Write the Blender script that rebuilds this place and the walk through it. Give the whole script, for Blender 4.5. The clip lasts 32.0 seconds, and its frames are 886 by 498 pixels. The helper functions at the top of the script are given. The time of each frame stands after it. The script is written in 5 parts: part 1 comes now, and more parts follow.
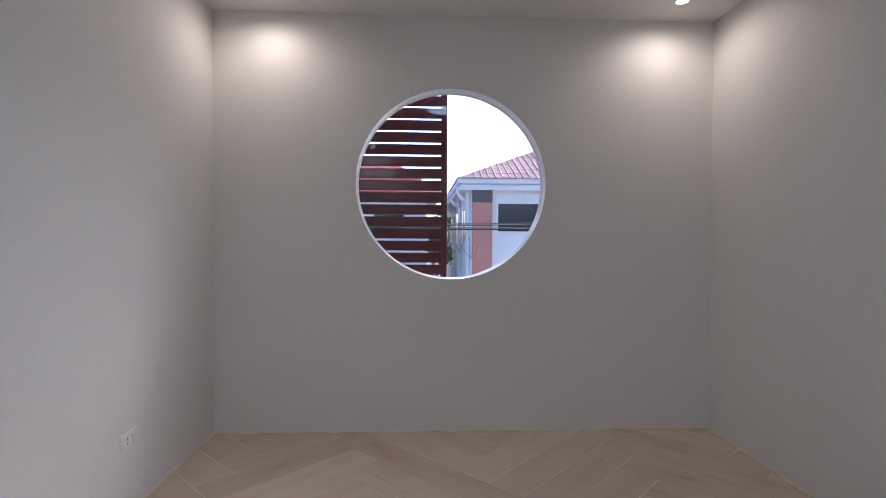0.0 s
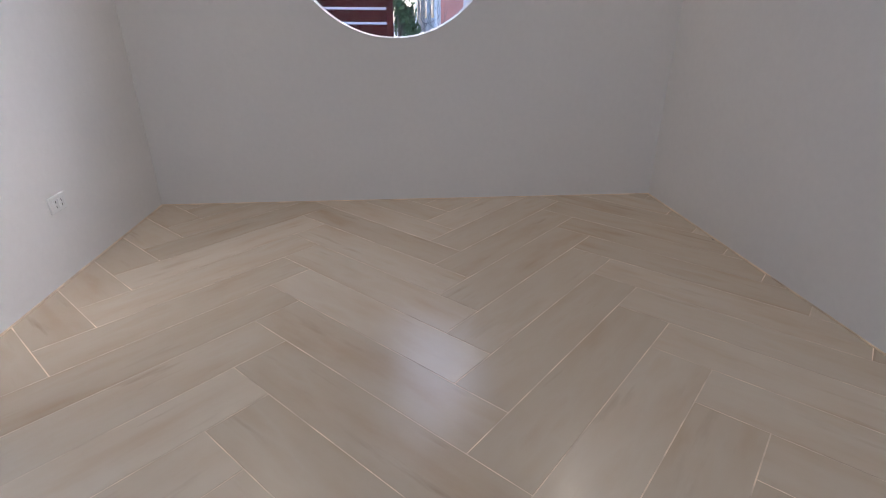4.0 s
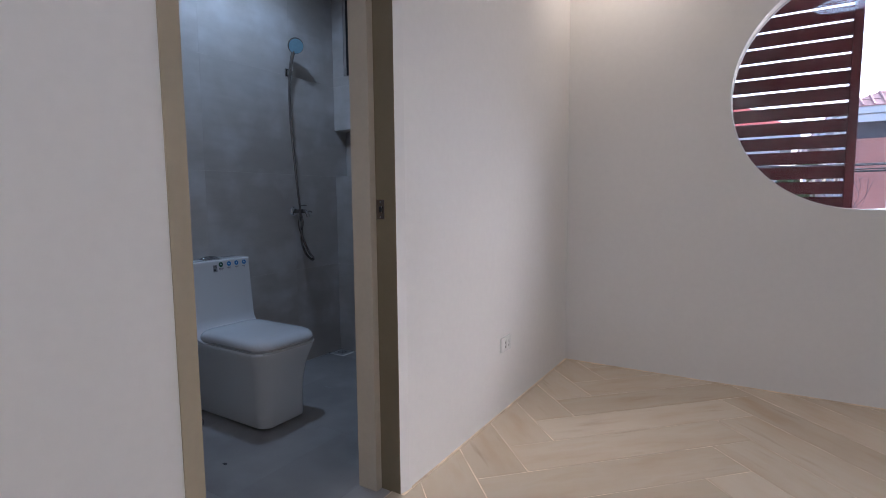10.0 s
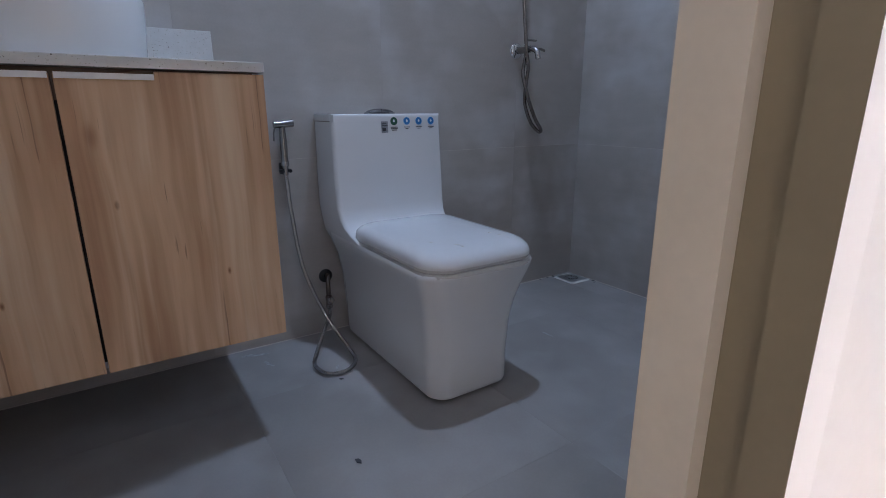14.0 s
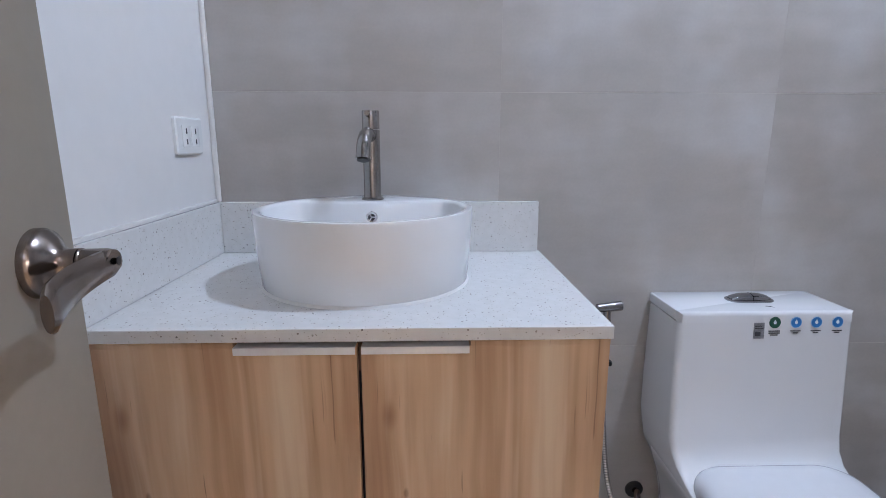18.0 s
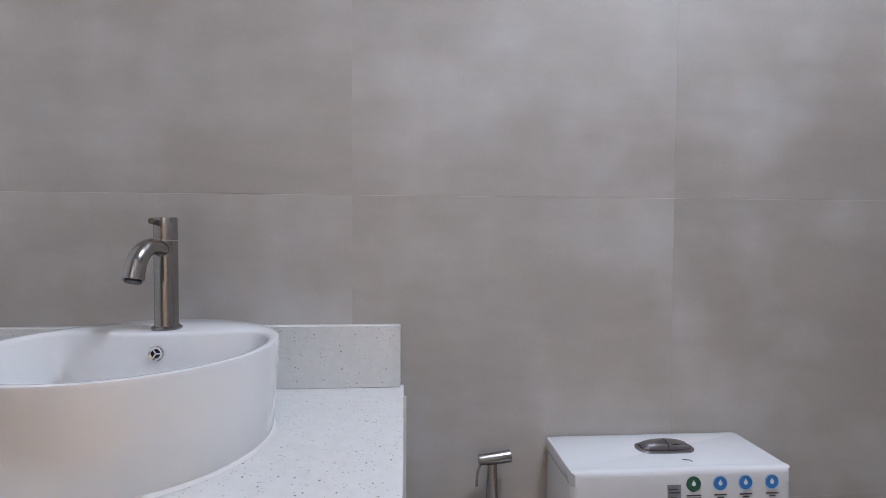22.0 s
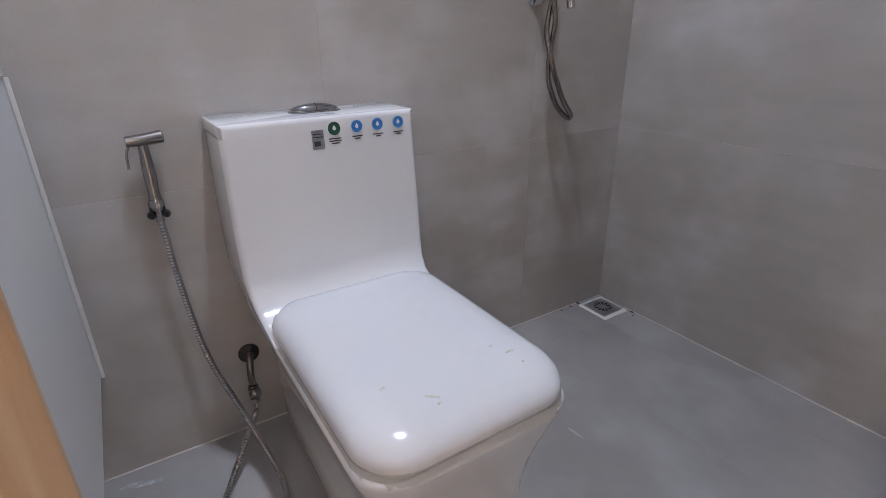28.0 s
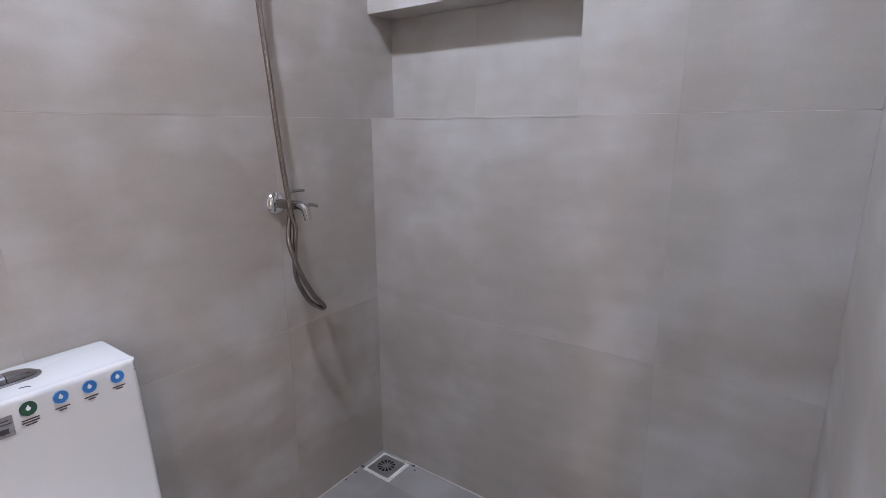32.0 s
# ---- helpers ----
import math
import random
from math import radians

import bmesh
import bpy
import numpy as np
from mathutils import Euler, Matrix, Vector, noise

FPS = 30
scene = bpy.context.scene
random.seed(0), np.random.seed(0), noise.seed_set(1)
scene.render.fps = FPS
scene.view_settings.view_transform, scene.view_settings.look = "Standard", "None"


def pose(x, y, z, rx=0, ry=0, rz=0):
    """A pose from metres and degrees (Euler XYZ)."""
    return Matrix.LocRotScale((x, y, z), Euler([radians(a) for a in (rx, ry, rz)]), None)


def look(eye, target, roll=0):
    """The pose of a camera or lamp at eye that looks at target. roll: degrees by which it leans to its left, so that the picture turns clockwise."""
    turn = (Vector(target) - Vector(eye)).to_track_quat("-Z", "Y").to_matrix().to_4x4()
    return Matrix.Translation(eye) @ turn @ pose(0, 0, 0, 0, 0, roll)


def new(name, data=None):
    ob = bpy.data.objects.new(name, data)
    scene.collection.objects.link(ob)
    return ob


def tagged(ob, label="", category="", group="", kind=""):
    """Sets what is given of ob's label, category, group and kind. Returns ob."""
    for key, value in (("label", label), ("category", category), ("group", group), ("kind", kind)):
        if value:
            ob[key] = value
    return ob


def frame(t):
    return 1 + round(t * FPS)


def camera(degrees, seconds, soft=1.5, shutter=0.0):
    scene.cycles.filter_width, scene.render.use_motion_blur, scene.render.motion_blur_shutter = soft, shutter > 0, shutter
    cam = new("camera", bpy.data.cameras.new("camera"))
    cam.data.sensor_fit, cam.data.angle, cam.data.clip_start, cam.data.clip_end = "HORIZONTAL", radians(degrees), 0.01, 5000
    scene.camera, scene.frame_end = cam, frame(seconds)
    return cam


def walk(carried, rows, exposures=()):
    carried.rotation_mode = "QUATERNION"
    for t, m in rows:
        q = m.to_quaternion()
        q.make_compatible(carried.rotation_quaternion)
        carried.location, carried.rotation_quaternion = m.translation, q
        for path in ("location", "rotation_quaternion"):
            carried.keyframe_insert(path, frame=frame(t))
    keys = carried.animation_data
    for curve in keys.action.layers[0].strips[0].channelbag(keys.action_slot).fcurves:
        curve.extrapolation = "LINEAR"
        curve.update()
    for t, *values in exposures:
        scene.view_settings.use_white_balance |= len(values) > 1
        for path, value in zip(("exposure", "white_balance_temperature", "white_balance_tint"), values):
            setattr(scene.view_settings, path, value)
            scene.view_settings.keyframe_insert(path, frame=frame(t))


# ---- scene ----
cam = camera(82.2, 32.0, soft=0.85)
PATH = [
    (0, (1.385, -3.458, 1.321), (1.474, -1.46, 1.281), 0.3),
    (0.5, (1.384, -3.451, 1.286), (1.479, -1.459, 1.13), 0.4),
    (1, (1.429, -3.429, 1.245), (1.525, -1.452, 0.964), 0.2),
    (1.5, (1.477, -3.424, 1.231), (1.582, -1.464, 0.844), 0.3),
    (2, (1.519, -3.416, 1.206), (1.644, -1.479, 0.724), 0.3),
    (2.5, (1.571, -3.406, 1.18), (1.704, -1.499, 0.592), 0.1),
    (3, (1.618, -3.399, 1.164), (1.759, -1.526, 0.477), 0.1),
    (3.5, (1.613, -3.394, 1.15), (1.788, -1.554, 0.386), 0.3),
    (5.5, (1.38, -3.433, 1.146), (1.397, -1.65, 0.24), -0.1),
    (6, (1.313, -3.423, 1.151), (1.19, -1.647, 0.239), -0.2),
    (6.5, (1.271, -3.42, 1.156), (1.009, -1.659, 0.245), -0.3),
    (7, (1.223, -3.445, 1.169), (0.777, -1.706, 0.287), -0.2),
    (7.5, (1.204, -3.468, 1.187), (0.581, -1.755, 0.366), -0.3),
    (8, (1.187, -3.473, 1.215), (0.395, -1.781, 0.502), -0.4),
    (8.5, (1.18, -3.49, 1.207), (0.255, -1.806, 0.649), -0.4),
    (9, (1.171, -3.487, 1.208), (0.169, -1.801, 0.816), -0.4),
    (9.5, (1.134, -3.471, 1.169), (0.105, -1.775, 0.918), -0.4),
    (10, (1.101, -3.403, 1.112), (0.055, -1.709, 0.923), -0.5),
    (10.5, (1.053, -3.265, 1.082), (-0.031, -1.594, 0.911), -0.5),
    (11, (0.958, -3.116, 1.048), (-0.239, -1.52, 0.907), -0.4),
    (11.5, (0.795, -2.976, 0.999), (-0.512, -1.468, 0.866), -0.3),
    (12, (0.689, -2.888, 0.935), (-0.694, -1.45, 0.793), -0.3),
    (12.5, (0.552, -2.766, 0.876), (-0.899, -1.405, 0.676), -0.4),
    (13, (0.448, -2.665, 0.83), (-1.047, -1.371, 0.529), -0.3),
    (13.5, (0.326, -2.593, 0.804), (-1.226, -1.405, 0.382), -0.3),
    (15.5, (-0.186, -2.363, 0.923), (-1.933, -1.717, 0.193), -0.30),
    (16, (-0.235, -2.352, 1.001), (-2.027, -1.840, 0.275), -0.20),
    (16.5, (-0.251, -2.381, 1.065), (-2.081, -1.981, 0.363), 0.25),
    (17, (-0.263, -2.420, 1.100), (-2.144, -2.150, 0.474), 0.05),
    (17.5, (-0.283, -2.451, 1.145), (-2.206, -2.303, 0.616), 0.05),
    (18, (-0.316, -2.478, 1.184), (-2.270, -2.422, 0.765), 0.05),
    (18.5, (-0.344, -2.486, 1.202), (-2.320, -2.509, 0.896), 0.05),
    (19, (-0.384, -2.487, 1.222), (-2.369, -2.544, 0.985), 0.05),
    (19.5, (-0.421, -2.469, 1.230), (-2.412, -2.538, 1.064), -0.05),
    (20, (-0.467, -2.403, 1.231), (-2.462, -2.466, 1.108), 0.05),
    (20.5, (-0.511, -2.324, 1.239), (-2.507, -2.386, 1.146), -0.10),
    (21, (-0.535, -2.262, 1.232), (-2.533, -2.320, 1.157), -0.10),
    (21.5, (-0.542, -2.227, 1.229), (-2.540, -2.199, 1.160), 0.10),
    (22, (-0.543, -2.197, 1.222), (-2.537, -2.049, 1.157), 0.30),
    (22.5, (-0.534, -2.138, 1.220), (-2.519, -1.902, 1.163), 0.10),
    (23, (-0.522, -2.105, 1.191), (-2.483, -1.717, 1.149), 0.10),
    (23.5, (-0.506, -2.084, 1.184), (-2.433, -1.553, 1.109), 0.10),
    (24, (-0.487, -2.069, 1.149), (-2.384, -1.439, 1.075), 0.00),
    (24.5, (-0.479, -2.067, 1.117), (-2.349, -1.366, 1.007), 0.10),
    (25, (-0.467, -2.066, 1.086), (-2.312, -1.312, 0.919), -0.10),
    (25.5, (-0.448, -2.062, 1.049), (-2.268, -1.272, 0.794), -0.10),
    (26, (-0.432, -2.075, 1.028), (-2.209, -1.246, 0.635), 0.10),
    (26.5, (-0.410, -2.084, 0.995), (-2.149, -1.238, 0.486), 0.10),
    (28.5, (-0.377, -2.029, 0.945), (-1.872, -0.986, 0.122), -0.49),
    (29, (-0.342, -1.986, 0.959), (-1.778, -0.884, 0.110), -0.40),
    (29.5, (-0.339, -1.966, 0.963), (-1.680, -0.755, 0.106), -0.66),
    (30, (-0.301, -1.922, 1.023), (-1.576, -0.649, 0.154), -0.44),
    (30.5, (-0.304, -1.919, 1.083), (-1.508, -0.560, 0.244), -0.75),
    (31, (-0.312, -1.914, 1.152), (-1.486, -0.479, 0.402), -0.55),
    (31.5, (-0.301, -1.903, 1.220), (-1.454, -0.391, 0.599), -0.10),
    (32, (-0.313, -1.915, 1.264), (-1.444, -0.333, 0.800), -0.20),
]
EXPOSURES = [(0, 1.55, 5200, 13), (2, 1.82, 5350, 13), (3, 1.92, 5350, 13), (6, 2.33, 4800, 14), (7, 2.5, 5000, 14), (8, 2.15, 5100, 14), (10, 1.95, 5300, 15), (11, 2.0, 5450, 16), (12, 2.2, 5500, 17),
             (13, 2.42, 5500, 18), (16, 3.7, 5600, 17), (17, 3.68, 6000, 19), (18.5, 3.62, 6050, 20), (20, 3.38, 6550, 19), (22, 3.52, 6650, 21), (23, 3.55, 6800, 22), (26, 3.62, 6400, 23), (29, 3.62, 6750, 23), (32, 3.88, 6700, 24)]
walk(cam, [(t, look(eye, target, roll)) for t, eye, target, roll in PATH], EXPOSURES)

# ---- plan (metres) ----
W, H, SOUTH = 3.407, 2.83, -4.75          # bedroom: x 0..W, y SOUTH..0
XW, XE, YN, YS, HB = -1.576, -0.21, -0.575, -2.996, 2.72   # bathroom inside faces
DN, DS, DH = -1.927, -2.719, 2.16          # bathroom door opening
WCX, WCZ, WR = 1.594, 1.692, 0.648        # round window
T = 0.008                                 # wall tile thickness

# ---- light ----
world = bpy.data.worlds.new("sky")
scene.world = world
world.use_nodes = True
_n = world.node_tree.nodes
_sky = _n.new("ShaderNodeTexSky")
_sky.sky_type = "NISHITA"
_sky.sun_disc = False
_sky.sun_elevation = radians(34)
_sky.sun_rotation = radians(44)
_sky.air_density, _sky.dust_density, _sky.ozone_density = 0.65, 3.6, 0.3
_n["Background"].inputs[1].default_value = 0.15
world.node_tree.links.new(_sky.outputs[0], _n["Background"].inputs[0])


def lamp(name, kind, energy, colour, m, **more):
    data = bpy.data.lights.new(name, kind)
    data.energy, data.color = energy, colour
    ob = new(name, data)
    ob.matrix_world = m
    if kind == "SPOT":
        data.spot_size, data.spot_blend, data.shadow_soft_size = radians(more["size"]), more["blend"], more["radius"]
    elif kind == "SUN":
        data.angle = radians(more["angle"])
    else:
        data.shadow_soft_size = more["radius"]
    return ob


# the bright part of an overcast sky, north-east of the window
TO_SUN = Vector((math.sin(radians(44)) * math.cos(radians(34)), math.cos(radians(44)) * math.cos(radians(34)), math.sin(radians(34))))
lamp("sun", "SUN", 0.2, (0.88, 0.94, 1.0), look(TO_SUN * 40, (0, 0, 0)), angle=55)
WARM, SOUTHLIGHT, COOL = (1.0, 0.77, 0.53), (1.0, 0.93, 0.85), (0.69, 0.86, 1.03)
for _x in (0.40, 3.03):
    lamp("downlight_lamp", "SPOT", 5.2, WARM, look((_x, -0.29, H - 0.012), (_x, -0.29, 0)), size=172, blend=0.8, radius=0.05)
for _x in (0.61, 2.82):
    lamp("downlight_lamp", "SPOT", 13, SOUTHLIGHT, look((_x, -4.32, H - 0.012), (_x, -4.32, 0)), size=165, blend=0.6, radius=0.08)
lamp("bath_lamp", "SPOT", 9.2, COOL, look((-1.1, -1.62, HB - 0.012), (-1.1, -1.62, 0)), size=168, blend=0.55, radius=0.05)


# ---- materials ----
def material(name, colour, rough=0.5, metal=0.0, **more):
    """A plain surface with grain: mottle (scale, amount), fine (scale, amount), bump (scale, strength)."""
    m = bpy.data.materials.new(name)
    m.use_nodes = True
    nt = m.node_tree
    bsdf = nt.nodes["Principled BSDF"]
    bsdf.inputs["Roughness"].default_value = rough
    bsdf.inputs["Metallic"].default_value = metal
    if "spec" in more:
        bsdf.inputs["Specular IOR Level"].default_value = more["spec"]
    if "coat" in more:
        bsdf.inputs["Coat Weight"].default_value = more["coat"]
        bsdf.inputs["Coat Roughness"].default_value = 0.08
    coord = nt.nodes.new("ShaderNodeTexCoord")
    where = coord.outputs["Object"]
    col = nt.nodes.new("ShaderNodeRGB")
    col.outputs[0].default_value = (*colour, 1)
    out = col.outputs[0]
    for key, detail in (("mottle", 5), ("fine", 8)):
        if key in more:
            scale, amount = more[key]
            tex = noise_node(nt, where, scale, detail)
            ramp = nt.nodes.new("ShaderNodeMapRange")
            ramp.inputs[1].default_value, ramp.inputs[2].default_value = 0.3, 0.7
            ramp.inputs[3].default_value, ramp.inputs[4].default_value = 1 - amount, 1 + amount
            nt.links.new(tex.outputs[0], ramp.inputs[0])
            mul = nt.nodes.new("ShaderNodeVectorMath")
            mul.operation = "SCALE"
            nt.links.new(out, mul.inputs[0])
            nt.links.new(ramp.outputs[0], mul.inputs["Scale"])
            out = mul.outputs[0]
    nt.links.new(out, bsdf.inputs["Base Color"])
    if "bump" in more:
        scale, strength = more["bump"]
        tex = noise_node(nt, where, scale, 6)
        b = nt.nodes.new("ShaderNodeBump")
        b.inputs["Strength"].default_value, b.inputs["Distance"].default_value = strength, 0.002
        nt.links.new(tex.outputs[0], b.inputs["Height"])
        nt.links.new(b.outputs[0], bsdf.inputs["Normal"])
    return m


def noise_node(nt, where, scale, detail=5, stretch=(1, 1, 1), shift=None):
    mp = nt.nodes.new("ShaderNodeMapping")
    mp.inputs["Scale"].default_value = stretch
    nt.links.new(where, mp.inputs["Vector"])
    if shift is not None:
        nt.links.new(shift, mp.inputs["Location"])
    tex = nt.nodes.new("ShaderNodeTexNoise")
    tex.inputs["Scale"].default_value, tex.inputs["Detail"].default_value = scale, detail
    nt.links.new(mp.outputs[0], tex.inputs["Vector"])
    return tex


def ramp_node(nt, src, stops):
    r = nt.nodes.new("ShaderNodeValToRGB")
    el = r.color_ramp.elements
    while len(el) < len(stops):
        el.new(0.5)
    for e, (p, c) in zip(el, stops):
        e.position, e.color = p, (*c, 1)
    nt.links.new(src, r.inputs[0])
    return r


def mix_node(nt, fac, a, b, blend="MIX"):
    mx = nt.nodes.new("ShaderNodeMix")
    mx.data_type, mx.blend_type = "RGBA", blend
    if isinstance(fac, float):
        mx.inputs[0].default_value = fac
    else:
        nt.links.new(fac, mx.inputs[0])
    nt.links.new(a, mx.inputs[6])
    nt.links.new(b, mx.inputs[7])
    return mx


def start_material(name, rough):
    m = bpy.data.materials.new(name)
    m.use_nodes = True
    nt = m.node_tree
    bsdf = nt.nodes["Principled BSDF"]
    bsdf.inputs["Roughness"].default_value = rough
    coord = nt.nodes.new("ShaderNodeTexCoord").outputs["Object"]
    info = nt.nodes.new("ShaderNodeObjectInfo")
    shift = nt.nodes.new("ShaderNodeVectorMath")
    shift.operation = "SCALE"
    shift.inputs[0].default_value = (37.0, 53.0, 71.0)
    nt.links.new(info.outputs["Random"], shift.inputs["Scale"])
    return m, nt, bsdf, coord, info.outputs["Random"], shift.outputs[0]


def wood_tile():
    """Porcelain plank with a pale wood print; the grain runs along local x."""
    m, nt, bsdf, where, rnd, shift = start_material("wood_look_porcelain", 0.3)
    grain = noise_node(nt, where, 2.4, 6, (0.8, 3.0, 1), shift)
    base = ramp_node(nt, grain.outputs[0], [(0.25, (0.57, 0.44, 0.30)), (0.42, (0.62, 0.515, 0.38)), (0.58, (0.645, 0.555, 0.425)), (0.75, (0.60, 0.485, 0.345))])
    streak = noise_node(nt, where, 2.0, 5, (1.5, 11, 1), shift)
    mask = ramp_node(nt, streak.outputs[0], [(0.58, (0, 0, 0)), (0.76, (0.55, 0.55, 0.55))])
    dark = nt.nodes.new("ShaderNodeRGB")
    dark.outputs[0].default_value = (0.36, 0.25, 0.16, 1)
    blot = noise_node(nt, where, 2.2, 4, (1, 2, 1), shift)
    bmask = ramp_node(nt, blot.outputs[0], [(0.45, (0, 0, 0)), (0.65, (1, 1, 1))])
    both = nt.nodes.new("ShaderNodeMath")
    both.operation = "MULTIPLY"
    nt.links.new(mask.outputs[0], both.inputs[0])
    nt.links.new(bmask.outputs[0], both.inputs[1])
    c1 = mix_node(nt, both.outputs[0], base.outputs[0], dark.outputs[0])
    tone = ramp_node(nt, rnd, [(0.0, (0.88, 0.865, 0.84)), (1.0, (1.05, 1.055, 1.06))])
    c2 = mix_node(nt, 1.0, c1.outputs[2], tone.outputs[0], "MULTIPLY")
    nt.links.new(c2.outputs[2], bsdf.inputs["Base Color"])
    r = nt.nodes.new("ShaderNodeMapRange")
    r.inputs[3].default_value, r.inputs[4].default_value = 0.19, 0.29
    nt.links.new(grain.outputs[0], r.inputs[0])
    nt.links.new(r.outputs[0], bsdf.inputs["Roughness"])
    b = nt.nodes.new("ShaderNodeBump")
    b.inputs["Strength"].default_value, b.inputs["Distance"].default_value = 0.06, 0.001
    nt.links.new(grain.outputs[0], b.inputs["Height"])
    nt.links.new(b.outputs[0], bsdf.inputs["Normal"])
    return m


def cement_tile(name, low, mid, high, rough, pale_most=1.0):
    """Cement-look porcelain with cloudy pale smears."""
    m, nt, bsdf, where, rnd, shift = start_material(name, rough)
    place = nt.nodes.new("ShaderNodeNewGeometry").outputs["Position"]
    cloud = noise_node(nt, place, 1.7, 6)
    base = ramp_node(nt, cloud.outputs[0], [(0.3, low), (0.52, mid), (0.72, high)])
    smear = noise_node(nt, place, 6.5, 2, (0.9, 0.9, 0.75))
    own = noise_node(nt, place, 2.6, 3, (0.7, 0.7, 2.2), shift)
    part_own = mix_node(nt, 0.5, smear.outputs[0], own.outputs[0])
    mask = ramp_node(nt, part_own.outputs[2], [(0.46, (0, 0, 0)), (0.54, (0.4 * pale_most,) * 3), (0.64, (pale_most,) * 3)])
    pale = nt.nodes.new("ShaderNodeRGB")
    pale.outputs[0].default_value = (min(high[0] * 1.14, 0.8), min(high[1] * 1.16, 0.8), min(high[2] * 1.2, 0.8), 1)
    c0 = mix_node(nt, mask.outputs[0], base.outputs[0], pale.outputs[0])
    brushed = noise_node(nt, place, 10, 3, (0.5, 0.5, 1.9), shift)
    bm = ramp_node(nt, brushed.outputs[0], [(0.32, (0.962, 0.96, 0.958)), (0.5, (1.0, 1.0, 1.0)), (0.68, (1.04, 1.042, 1.045))])
    c = mix_node(nt, 1.0, c0.outputs[2], bm.outputs[0], "MULTIPLY")
    fine = noise_node(nt, where, 140, 3, (1, 1, 1), shift)
    fm = ramp_node(nt, fine.outputs[0], [(0.3, (0.98, 0.98, 0.98)), (0.7, (1.017, 1.017, 1.017))])
    c2 = mix_node(nt, 1.0, c.outputs[2], fm.outputs[0], "MULTIPLY")
    tone = ramp_node(nt, rnd, [(0.0, (0.952, 0.946, 0.94)), (1.0, (1.025, 1.027, 1.03))])
    c3 = mix_node(nt, 1.0, c2.outputs[2], tone.outputs[0], "MULTIPLY")
    nt.links.new(c3.outputs[2], bsdf.inputs["Base Color"])
    r = nt.nodes.new("ShaderNodeMapRange")
    r.inputs[3].default_value, r.inputs[4].default_value = rough - 0.06, rough + 0.08
    nt.links.new(cloud.outputs[0], r.inputs[0])
    nt.links.new(r.outputs[0], bsdf.inputs["Roughness"])
    b = nt.nodes.new("ShaderNodeBump")
    b.inputs["Strength"].default_value, b.inputs["Distance"].default_value = 0.03, 0.001
    nt.links.new(fine.outputs[0], b.inputs["Height"])
    nt.links.new(b.outputs[0], bsdf.inputs["Normal"])
    return m


